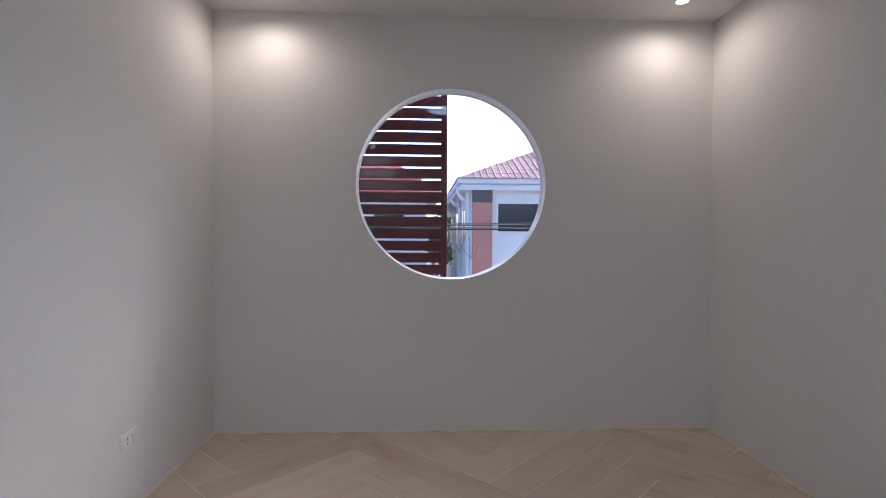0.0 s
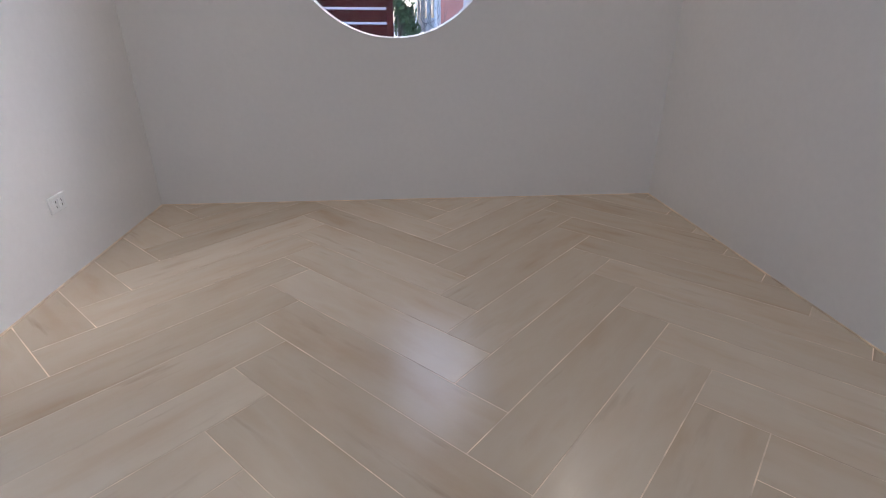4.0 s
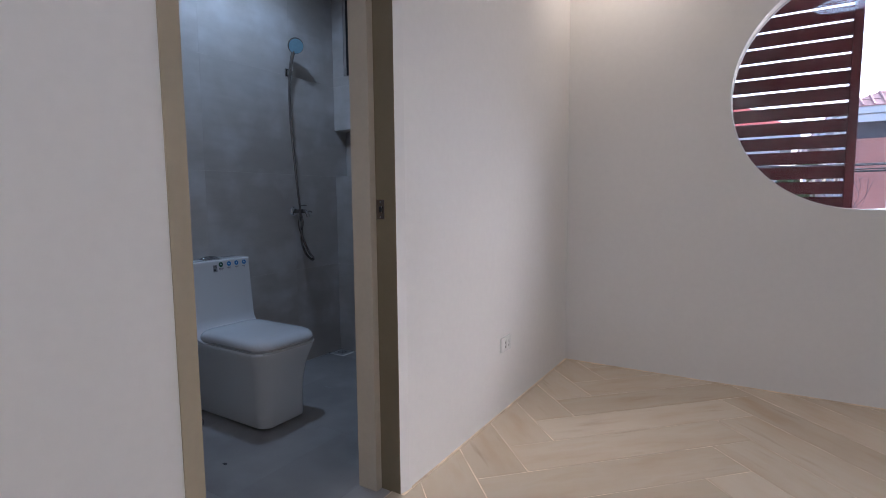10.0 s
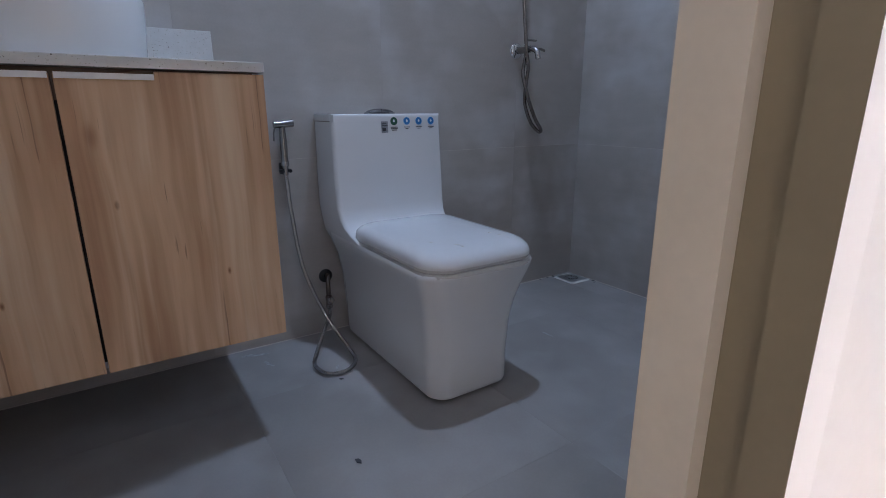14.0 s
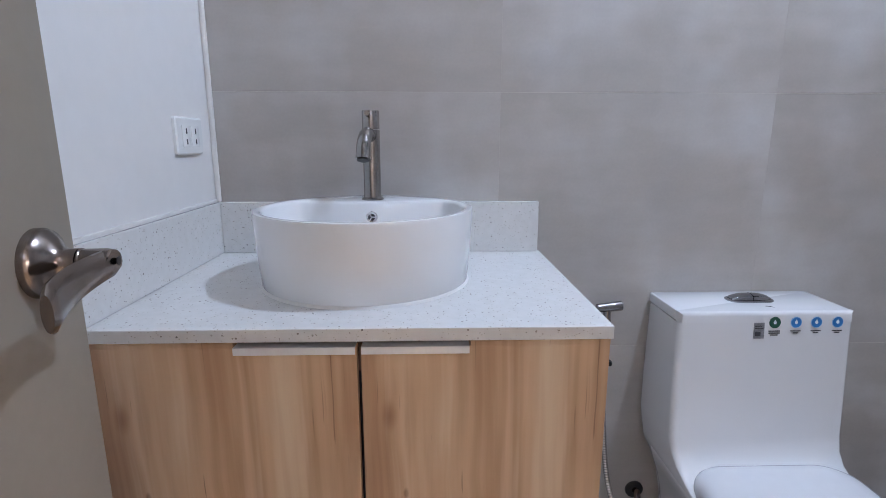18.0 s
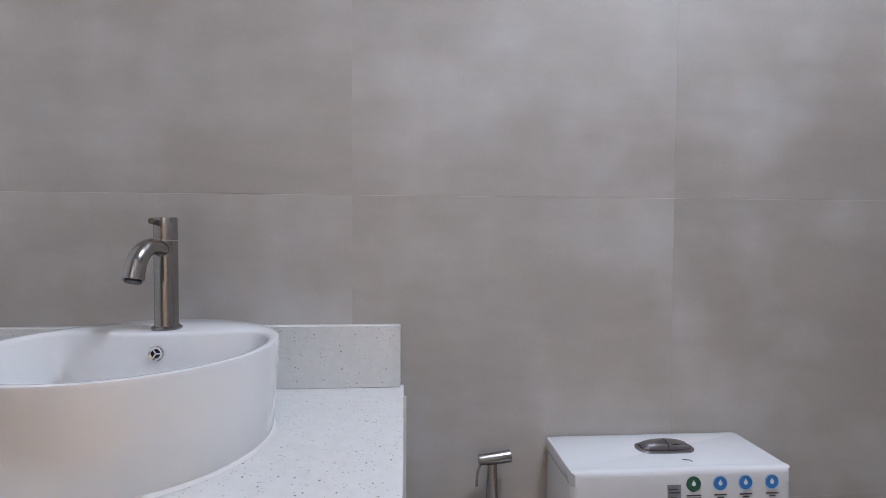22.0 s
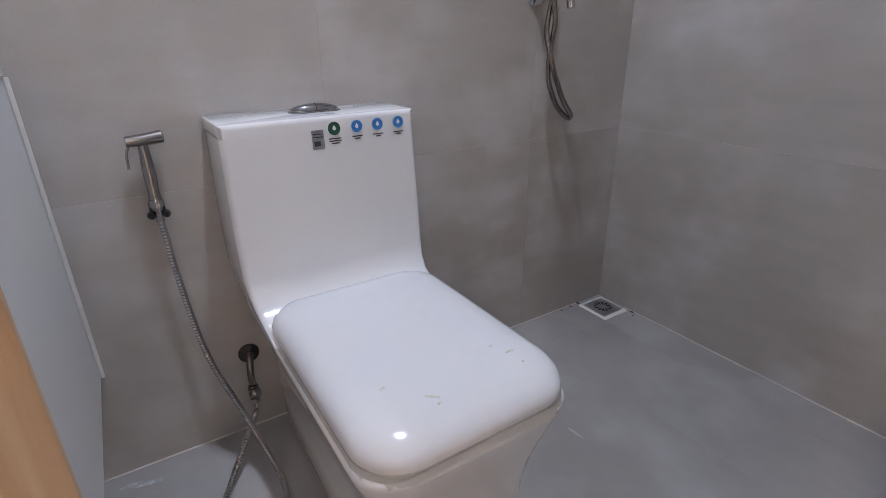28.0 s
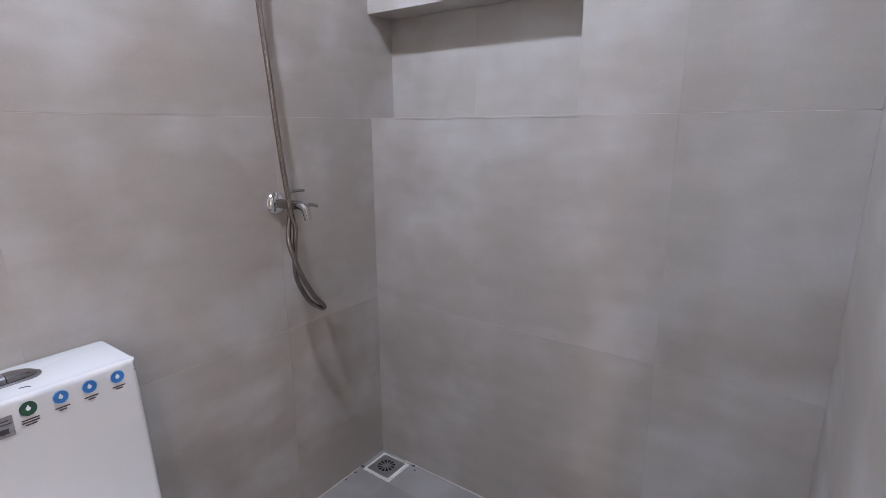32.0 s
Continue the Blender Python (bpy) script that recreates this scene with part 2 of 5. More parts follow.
def cabinet_wood():
    """Oak print with upright bands, thin cracks and a few knots; every door carries the same print from its own corner."""
    m, nt, bsdf, where, rnd, shift = start_material("oak_laminate", 0.42)
    lean = noise_node(nt, where, 2.4, 3, (1, 1, 0.6))
    add = nt.nodes.new("ShaderNodeVectorMath")
    add.operation = "MULTIPLY_ADD"
    add.inputs[1].default_value = (0.05, 0.05, 0.0)
    nt.links.new(lean.outputs["Color"], add.inputs[0])
    nt.links.new(where, add.inputs[2])
    band = noise_node(nt, add.outputs[0], 9.0, 3, (1, 1, 0.07))
    fine = noise_node(nt, add.outputs[0], 52, 8, (1, 1, 0.03))
    value = nt.nodes.new("ShaderNodeMath")
    value.operation = "MULTIPLY_ADD"
    value.inputs[1].default_value = 0.28
    nt.links.new(fine.outputs[0], value.inputs[0])
    nt.links.new(band.outputs[0], value.inputs[2])
    tone = value.outputs[0]
    # knots: (from the door's edge, from its top, radius, depth)
    dark = nt.nodes.new("ShaderNodeRGB")
    dark.outputs[0].default_value = (0.17, 0.085, 0.045, 1)
    for ky, kz, kr, depth in ((0.042, -0.115, 0.016, 0.11), (0.066, -0.255, 0.006, 0.3), (0.265, -0.43, 0.0055, 0.27)):
        off = nt.nodes.new("ShaderNodeMapping")
        off.inputs["Location"].default_value = (0, -ky, -kz * 0.45)
        off.inputs["Scale"].default_value = (0, 1, 0.45)
        nt.links.new(where, off.inputs["Vector"])
        dist = nt.nodes.new("ShaderNodeVectorMath")
        dist.operation = "LENGTH"
        nt.links.new(off.outputs[0], dist.inputs[0])
        fall = nt.nodes.new("ShaderNodeMapRange")
        fall.interpolation_type = "SMOOTHSTEP"
        fall.inputs[1].default_value, fall.inputs[2].default_value = 0.0, kr
        fall.inputs[3].default_value, fall.inputs[4].default_value = depth, 0.0
        nt.links.new(dist.outputs["Value"], fall.inputs[0])
        less = nt.nodes.new("ShaderNodeMath")
        less.operation = "SUBTRACT"
        nt.links.new(tone, less.inputs[0])
        nt.links.new(fall.outputs[0], less.inputs[1])
        tone = less.outputs[0]
    base = ramp_node(nt, tone, [(0.42, (0.29, 0.14, 0.065)), (0.56, (0.52, 0.315, 0.18)), (0.66, (0.68, 0.455, 0.28)), (0.78, (0.79, 0.60, 0.41))])
    crack = noise_node(nt, add.outputs[0], 110, 2, (1, 1, 0.011))
    patch = noise_node(nt, where, 5.0, 2, (1, 1, 0.8))
    both = nt.nodes.new("ShaderNodeMath")
    both.operation = "MULTIPLY"
    cm = ramp_node(nt, crack.outputs[0], [(0.645, (0, 0, 0)), (0.70, (0.6, 0.6, 0.6))])
    pm = ramp_node(nt, patch.outputs[0], [(0.46, (0, 0, 0)), (0.56, (1, 1, 1))])
    nt.links.new(cm.outputs[0], both.inputs[0])
    nt.links.new(pm.outputs[0], both.inputs[1])
    c = mix_node(nt, both.outputs[0], base.outputs[0], dark.outputs[0])
    vein = noise_node(nt, add.outputs[0], 34, 3, (1, 1, 0.035))
    vm = ramp_node(nt, vein.outputs[0], [(0.56, (0, 0, 0)), (0.70, (0.55, 0.55, 0.55))])
    light = nt.nodes.new("ShaderNodeRGB")
    light.outputs[0].default_value = (0.82, 0.64, 0.45, 1)
    c = mix_node(nt, vm.outputs[0], c.outputs[2], light.outputs[0])
    nt.links.new(c.outputs[2], bsdf.inputs["Base Color"])
    b = nt.nodes.new("ShaderNodeBump")
    b.inputs["Strength"].default_value, b.inputs["Distance"].default_value = 0.1, 0.001
    nt.links.new(fine.outputs[0], b.inputs["Height"])
    nt.links.new(b.outputs[0], bsdf.inputs["Normal"])
    return m


def quartz():
    m, nt, bsdf, where, rnd, shift = start_material("speckled_white_quartz", 0.22)
    vor = nt.nodes.new("ShaderNodeTexVoronoi")
    vor.inputs["Scale"].default_value = 210
    turned = nt.nodes.new("ShaderNodeMapping")
    turned.inputs["Rotation"].default_value = (0.7, 0.5, 0.3)
    nt.links.new(where, turned.inputs["Vector"])
    nt.links.new(turned.outputs[0], vor.inputs["Vector"])
    sel = nt.nodes.new("ShaderNodeSeparateColor")
    nt.links.new(vor.outputs["Color"], sel.inputs[0])
    pick = nt.nodes.new("ShaderNodeMath")
    pick.operation = "GREATER_THAN"
    pick.inputs[1].default_value = 0.93
    nt.links.new(sel.outputs[0], pick.inputs[0])
    near = nt.nodes.new("ShaderNodeMath")
    near.operation = "LESS_THAN"
    near.inputs[1].default_value = 0.33
    nt.links.new(vor.outputs["Distance"], near.inputs[0])
    both = nt.nodes.new("ShaderNodeMath")
    both.operation = "MULTIPLY"
    nt.links.new(pick.outputs[0], both.inputs[0])
    nt.links.new(near.outputs[0], both.inputs[1])
    soft = noise_node(nt, where, 60, 4)
    base = ramp_node(nt, soft.outputs[0], [(0.3, (0.71, 0.70, 0.68)), (0.7, (0.76, 0.75, 0.735))])
    chip = ramp_node(nt, sel.outputs[1], [(0.0, (0.14, 0.125, 0.12)), (0.35, (0.32, 0.29, 0.27)), (0.6, (0.54, 0.51, 0.48)), (1.0, (0.70, 0.68, 0.66))])
    c = mix_node(nt, both.outputs[0], base.outputs[0], chip.outputs[0])
    fleck = nt.nodes.new("ShaderNodeTexVoronoi")
    fleck.inputs["Scale"].default_value = 330
    askew = nt.nodes.new("ShaderNodeMapping")
    askew.inputs["Rotation"].default_value = (1.1, 0.2, 0.8)
    askew.inputs["Scale"].default_value = (0.6, 1.0, 1.2)
    nt.links.new(where, askew.inputs["Vector"])
    nt.links.new(askew.outputs[0], fleck.inputs["Vector"])
    parts = nt.nodes.new("ShaderNodeSeparateColor")
    nt.links.new(fleck.outputs["Color"], parts.inputs[0])
    few = nt.nodes.new("ShaderNodeMath")
    few.operation = "GREATER_THAN"
    few.inputs[1].default_value = 0.895
    nt.links.new(parts.outputs[0], few.inputs[0])
    small = nt.nodes.new("ShaderNodeMath")
    small.operation = "LESS_THAN"
    small.inputs[1].default_value = 0.34
    nt.links.new(fleck.outputs["Distance"], small.inputs[0])
    spots = nt.nodes.new("ShaderNodeMath")
    spots.operation = "MULTIPLY"
    nt.links.new(few.outputs[0], spots.inputs[0])
    nt.links.new(small.outputs[0], spots.inputs[1])
    grit = ramp_node(nt, parts.outputs[1], [(0.0, (0.40, 0.37, 0.31)), (0.5, (0.54, 0.52, 0.47)), (1.0, (0.66, 0.64, 0.61))])
    c2 = mix_node(nt, spots.outputs[0], c.outputs[2], grit.outputs[0])
    nt.links.new(c2.outputs[2], bsdf.inputs["Base Color"])
    return m


def glass(name, colour=(1, 1, 1), rough=0.0):
    m = bpy.data.materials.new(name)
    m.use_nodes = True
    b = m.node_tree.nodes["Principled BSDF"]
    b.inputs["Base Color"].default_value = (*colour, 1)
    b.inputs["Transmission Weight"].default_value = 1.0
    b.inputs["Roughness"].default_value = rough
    b.inputs["IOR"].default_value = 1.45
    return m


def glow(name, colour, strength):
    m = bpy.data.materials.new(name)
    m.use_nodes = True
    b = m.node_tree.nodes["Principled BSDF"]
    b.inputs["Base Color"].default_value = (*colour, 1)
    b.inputs["Emission Color"].default_value = (*colour, 1)
    b.inputs["Emission Strength"].default_value = strength
    return m


PAINT = material("white_wall_paint", (0.80, 0.785, 0.765), 0.55, mottle=(0.9, 0.02), fine=(30, 0.012), bump=(120, 0.06))
CEIL = material("ceiling_paint", (0.82, 0.805, 0.785), 0.7, mottle=(0.8, 0.02), bump=(90, 0.05))
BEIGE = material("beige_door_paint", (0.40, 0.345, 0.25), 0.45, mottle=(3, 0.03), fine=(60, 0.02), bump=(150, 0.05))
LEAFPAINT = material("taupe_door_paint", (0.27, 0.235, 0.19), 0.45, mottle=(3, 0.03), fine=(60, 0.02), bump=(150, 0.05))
DARKBEIGE = material("darker_frame_tone", (0.215, 0.175, 0.11), 0.45, mottle=(3, 0.04), fine=(60, 0.02), bump=(150, 0.05))
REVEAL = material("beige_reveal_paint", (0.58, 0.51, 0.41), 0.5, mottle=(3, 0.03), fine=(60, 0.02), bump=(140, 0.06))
GROUT = material("cream_grout", (0.76, 0.63, 0.47), 0.85, mottle=(7, 0.35), fine=(220, 0.08))
GREY_GROUT = material("grey_grout", (0.64, 0.60, 0.55), 0.85, mottle=(12, 0.12), fine=(220, 0.08))
FLOOR_GROUT = material("dark_grey_grout", (0.33, 0.325, 0.32), 0.85, mottle=(12, 0.12), fine=(220, 0.08))
CAULK = material("white_caulk", (0.78, 0.76, 0.73), 0.5, mottle=(20, 0.05))
PLANK = wood_tile()
WALL_TILE = cement_tile("cement_wall_tile", (0.395, 0.35, 0.312), (0.437, 0.402, 0.366), (0.468, 0.44, 0.41), 0.4, 0.95)
FLOOR_TILE = cement_tile("cement_floor_tile", (0.262, 0.246, 0.234), (0.318, 0.30, 0.286), (0.362, 0.345, 0.33), 0.36, 0.6)
OAK = cabinet_wood()
QUARTZ = quartz()
CERAMIC = material("white_glazed_ceramic", (0.82, 0.82, 0.82), 0.09, mottle=(2, 0.008), coat=0.3)
CHINA = material("white_vitreous_china", (0.70, 0.70, 0.705), 0.1, mottle=(2, 0.01), coat=0.3)
PLASTIC = material("white_plastic", (0.87, 0.87, 0.855), 0.25, mottle=(4, 0.015))
SEATPL = material("white_lid_plastic", (0.69, 0.69, 0.705), 0.15, mottle=(6, 0.012), fine=(45, 0.01))
STEEL = material("brushed_steel", (0.35, 0.33, 0.315), 0.19, 1.0, mottle=(30, 0.06), fine=(300, 0.05))
NICKEL = material("satin_nickel", (0.24, 0.20, 0.178), 0.22, 1.0, mottle=(25, 0.06), fine=(260, 0.05))
HOSE = material("ribbed_steel_hose", (0.29, 0.255, 0.24), 0.16, 1.0, mottle=(40, 0.1))
PALESTEEL = material("pale_steel", (0.47, 0.455, 0.45), 0.2, 1.0, mottle=(40, 0.06))
CHROME = material("chrome", (0.72, 0.72, 0.73), 0.07, 1.0, mottle=(40, 0.02))
BUTTON = material("dark_chrome", (0.36, 0.36, 0.38), 0.1, 1.0, mottle=(40, 0.03))
DRAIN = material("dull_drain_steel", (0.60, 0.61, 0.63), 0.4, 1.0, mottle=(60, 0.03))
ALU = material("satin_aluminium", (0.82, 0.82, 0.83), 0.4, 0.25, mottle=(60, 0.03))
BLACK = material("black_plastic", (0.012, 0.012, 0.013), 0.35, mottle=(20, 0.1))
GAPSHADE = material("door_gap_shade", (0.02, 0.018, 0.016), 0.7, mottle=(10, 0.1))
WHITELAM = material("white_laminate", (0.74, 0.74, 0.74), 0.3, mottle=(3, 0.015), fine=(80, 0.01))
BROWN_WOOD = material("brown_door_wood", (0.17, 0.095, 0.055), 0.4, mottle=(4, 0.2), fine=(40, 0.1))
SLAT = material("dark_red_timber_stain", (0.045, 0.0035, 0.006), 0.7, spec=0.15, mottle=(3, 0.2), fine=(50, 0.12), bump=(60, 0.1))
PANE = glass("window_glass")
DARKGLASS = material("dark_tinted_glass", (0.012, 0.015, 0.02), 0.06, mottle=(2, 0.1))


# ---- mesh helpers ----
def mesh_of(name, bm, mat, smooth=None):
    me = bpy.data.meshes.new(name)
    bmesh.ops.recalc_face_normals(bm, faces=bm.faces)
    bm.to_mesh(me)
    bm.free()
    if mat:
        me.materials.append(mat)
    if smooth is not None:
        for p in me.polygons:
            p.use_smooth = True
        me.set_sharp_from_angle(angle=radians(smooth))
    return me


def part(name, bm, mat, parent=None, label="", smooth=None, m=None):
    ob = new(name, mesh_of(name, bm, mat, smooth))
    if m is not None:
        ob.matrix_basis = m
    if parent is not None:
        ob.parent = parent
    return tagged(ob, label=label)


def thing(name, label, category, m=None, group="", kind=""):
    ob = new(name)
    ob.empty_display_size = 0.1
    if m is not None:
        ob.matrix_basis = m
    return tagged(ob, label, category, group, kind)


def box(x0, x1, y0, y1, z0, z1, bevel=0.0, seg=2, bm=None):
    bm = bm or bmesh.new()
    c = Matrix.LocRotScale(((x0 + x1) / 2, (y0 + y1) / 2, (z0 + z1) / 2), None, (abs(x1 - x0), abs(y1 - y0), abs(z1 - z0)))
    vs = bmesh.ops.create_cube(bm, size=1, matrix=c)["verts"]
    if bevel:
        es = list({e for v in vs for e in v.link_edges})
        bmesh.ops.bevel(bm, geom=es, offset=bevel, segments=seg, affect="EDGES", profile=0.5)
    return bm


def prism(poly, z0, z1, bm=None):
    """A flat polygon in x, y with thickness."""
    bm = bm or bmesh.new()
    lo = [bm.verts.new((x, y, z0)) for x, y in poly]
    hi = [bm.verts.new((x, y, z1)) for x, y in poly]
    bm.faces.new(lo[::-1])
    bm.faces.new(hi)
    for i in range(len(poly)):
        j = (i + 1) % len(poly)
        bm.faces.new((lo[i], lo[j], hi[j], hi[i]))
    return bm


def loft(rings, cap=True, bm=None):
    bm = bm or bmesh.new()
    made = [[bm.verts.new(p) for p in ring] for ring in rings]
    n = len(made[0])
    for a, b in zip(made, made[1:]):
        for i in range(n):
            bm.faces.new((a[i], a[(i + 1) % n], b[(i + 1) % n], b[i]))
    if cap:
        bm.faces.new(made[0][::-1])
        bm.faces.new(made[-1])
    return bm


def lathe(profile, seg=48, bm=None, closed=False):
    """Turns (radius, z) about z. Ends at radius 0 close to a point."""
    bm = bm or bmesh.new()
    rings = []
    for r, z in profile:
        if r < 1e-6:
            rings.append([bm.verts.new((0, 0, z))])
        else:
            rings.append([bm.verts.new((r * math.cos(2 * math.pi * i / seg), r * math.sin(2 * math.pi * i / seg), z)) for i in range(seg)])
    for a, b in zip(rings, rings[1:]):
        for i in range(seg):
            j = (i + 1) % seg
            if len(a) == 1 and len(b) == 1:
                continue
            if len(a) == 1:
                bm.faces.new((a[0], b[i], b[j]))
            elif len(b) == 1:
                bm.faces.new((a[i], a[j], b[0]))
            else:
                bm.faces.new((a[i], a[j], b[j], b[i]))
    return bm


def curve_points(points, steps):
    """Catmull-Rom through the points."""
    ps = [Vector(p) for p in points]
    ps = [ps[0] * 2 - ps[1], *ps, ps[-1] * 2 - ps[-2]]
    out = []
    for i in range(1, len(ps) - 2):
        a, b, c, d = ps[i - 1 : i + 3]
        for k in range(steps):
            t = k / steps
            out.append(0.5 * ((2 * b) + (c - a) * t + (2 * a - 5 * b + 4 * c - d) * t * t + (3 * b - a - 3 * c + d) * t**3))
    out.append(ps[-2])
    return out


def tube(points, radius, seg=10, steps=8, bm=None, ribs=0.0, pitch=0.0035):
    """A pipe along a smooth line. ribs: how deep the rings of a corrugated hose are."""
    line = curve_points(points, steps)
    if ribs:
        dist = [0.0]
        for a, b in zip(line, line[1:]):
            dist.append(dist[-1] + (b - a).length)
        n = int(dist[-1] / pitch) * 2
        even, k = [], 0
        for i in range(n + 1):
            s = dist[-1] * i / n
            while k < len(dist) - 2 and dist[k + 1] < s:
                k += 1
            even.append(line[k].lerp(line[k + 1], (s - dist[k]) / max(dist[k + 1] - dist[k], 1e-9)))
        line = even
    up = Vector((0.3, 0.5, 0.81)).normalized()
    rings = []
    for i, p in enumerate(line):
        d = (line[min(i + 1, len(line) - 1)] - line[max(i - 1, 0)]).normalized()
        side = d.cross(up)
        if side.length < 1e-3:
            side = d.orthogonal()
        side.normalize()
        up = side.cross(d).normalized()
        r = radius(i / (len(line) - 1)) if callable(radius) else radius
        r -= ribs * (i % 2)
        rings.append([p + r * (math.cos(2 * math.pi * k / seg) * side + math.sin(2 * math.pi * k / seg) * up) for k in range(seg)])
    return loft(rings, True, bm)


def rounded(x0, x1, y0, y1, r, z, n=6):
    """A rounded rectangle as a ring of points."""
    out = []
    for cx, cy, a in ((x1 - r, y1 - r, 0), (x0 + r, y1 - r, 90), (x0 + r, y0 + r, 180), (x1 - r, y0 + r, 270)):
        for k in range(n + 1):
            t = radians(a + 90 * k / n)
            out.append((cx + r * math.cos(t), cy + r * math.sin(t), z))
    return out


def disc_on(m, r, depth, seg=32, bevel=0.0):
    """A short cylinder whose axis is m's z."""
    bm = lathe([(0, 0), (r, 0), (r, depth - bevel), (r - bevel, depth), (0, depth)], seg)
    bm.transform(m)
    return bm


def slab_with_hole(x0, x1, z0, z1, y0, y1, cx, cz, r, seg=96):
    """An upright wall in the x-z plane, y0..y1 thick, with a round opening."""
    angles = sorted({2 * math.pi * i / seg for i in range(seg)} | {math.atan2(z - cz, x - cx) % (2 * math.pi) for x in (x0, x1) for z in (z0, z1)})
    bm = bmesh.new()

    def rim(a, y):
        return bm.verts.new((cx + r * math.cos(a), y, cz + r * math.sin(a)))

    def edge(a, y):
        c, s = math.cos(a), math.sin(a)
        k = min(((x1 - cx) / c if c > 1e-9 else (x0 - cx) / c if c < -1e-9 else 1e9), ((z1 - cz) / s if s > 1e-9 else (z0 - cz) / s if s < -1e-9 else 1e9))
        return bm.verts.new((cx + k * c, y, cz + k * s))

    rows = [[f(a, y) for a in angles] for f, y in ((rim, y0), (edge, y0), (edge, y1), (rim, y1))]
    n = len(angles)
    for a, b in zip(rows, rows[1:] + rows[:1]):
        for i in range(n):
            j = (i + 1) % n
            bm.faces.new((a[i], a[j], b[j], b[i]))
    return bm


def structure(name, bm, mat, label, category, smooth=None):
    return tagged(part(name, bm, mat, smooth=smooth), label, category, kind="structure")


# ---- structure: bedroom ----
XB = XE + T
wall_north = structure("wall_north", slab_with_hole(0, W, 0, H, 0, 0.16, WCX, WCZ, WR), PAINT, "smooth white painted wall with a round window opening", "wall", smooth=25)
structure("wall_east", box(W, W + 0.15, SOUTH - 0.15, 0.15, 0, H), PAINT, "smooth white painted bedroom wall", "wall")
structure("wall_south", box(0, W, SOUTH - 0.15, SOUTH, 0, H), PAINT, "smooth white painted bedroom wall", "wall")
wall_bath_bm = box(XB, 0, DN + 0.046, 0.15, 0, H)                       # north of the bathroom door
box(XB, 0, -3.155, DS - 0.049, 0, H, bm=wall_bath_bm)                   # between the two doors
box(XB, 0, DS - 0.049, DN + 0.046, DH + 0.05, H, bm=wall_bath_bm)       # above the bathroom door
box(XB, 0, -4.04, -3.155, 2.16, H, bm=wall_bath_bm)
box(XB, 0, SOUTH - 0.15, -4.04, 0, H, bm=wall_bath_bm)
structure("wall_west", wall_bath_bm, PAINT, "white painted wall between bedroom and bathroom", "wall")
structure("ceiling", box(XB, W + 0.15, SOUTH - 0.15, 0.15, H, H + 0.12), CEIL, "flat white painted bedroom ceiling", "ceiling")
floor = structure("floor", box(-0.052, W, SOUTH, 0, -0.12, -0.0009), GROUT, "pale wood-look porcelain planks laid herringbone with cream grout", "floor")
bead = box(0, W, -0.006, 0, -0.003, 0.005)
box(W - 0.006, W, SOUTH, -0.006, -0.003, 0.005, bm=bead)
box(0, 0.006, DN + 0.06, -0.006, -0.003, 0.005, bm=bead)
box(0, 0.006, -3.155, DS - 0.05, -0.003, 0.005, bm=bead)
structure("floor_caulk_trim", bead, GROUT, "thin cream grout bead where floor meets wall", "trim")

# brown door to the hallway, shut, further along the same wall
door_2 = structure("door_2", box(-0.075, -0.035, -4.0, -3.195, 0.005, 2.12, 0.003), BROWN_WOOD, "dark brown wooden door, shut", "door")
part("door_frame", box(-0.2, 0.006, -3.195, -3.155, 0, 2.16, 0.003), BROWN_WOOD, door_2)
part("door_frame", box(-0.2, 0.006, -4.04, -4.0, 0, 2.16, 0.003), BROWN_WOOD, door_2)
part("door_frame", box(-0.2, 0.006, -4.0, -3.195, 2.12, 2.16, 0.003), BROWN_WOOD, door_2)

# round window: thin white frame set in the reveal, one clear pane
window_1 = thing("window_1", "round fixed window with a thin white frame", "window", pose(WCX, 0.125, WCZ, 90), kind="structure")
part("window_frame", lathe([(WR, -0.02), (WR, 0.02), (WR - 0.003, 0.02), (WR - 0.004, 0.016), (WR - 0.004, -0.016), (WR - 0.003, -0.02), (WR, -0.02)], 96), WHITELAM, window_1, "thin white round frame", smooth=40)
pane = part("pane", lathe([(0, 0.003), (WR - 0.004, 0.003), (WR - 0.004, -0.003), (0, -0.003)], 96), PANE, window_1, "clear glass pane")
pane.visible_shadow = False
lip = lathe([(WR + 0.006, 0), (WR + 0.006, 0.002), (WR - 0.001, 0.002), (WR - 0.001, 0.0), (WR + 0.006, 0.0)], 96)
part("window_lip", lip, WHITELAM, window_1, "white rim bead on the wall face", m=pose(0, 0, 0.1252))

# ---- structure: bathroom door frame and open leaf ----
door_1 = thing("door_1", "taupe painted bathroom door in a beige frame, standing open", "door", kind="structure")


def jamb(y_face, sign, wide, x0):
    """One upright of the frame: face strip, stop and rebate. sign: towards the opening."""
    y0 = y_face - sign * wide
    poly = [(x0, y0), (x0, y_face), (-0.062, y_face), (-0.062, y_face - sign * 0.014), (-0.112, y_face - sign * 0.014), (-0.112, y0)]
    return prism(poly if sign < 0 else poly[::-1], -0.02, DH + 0.05)


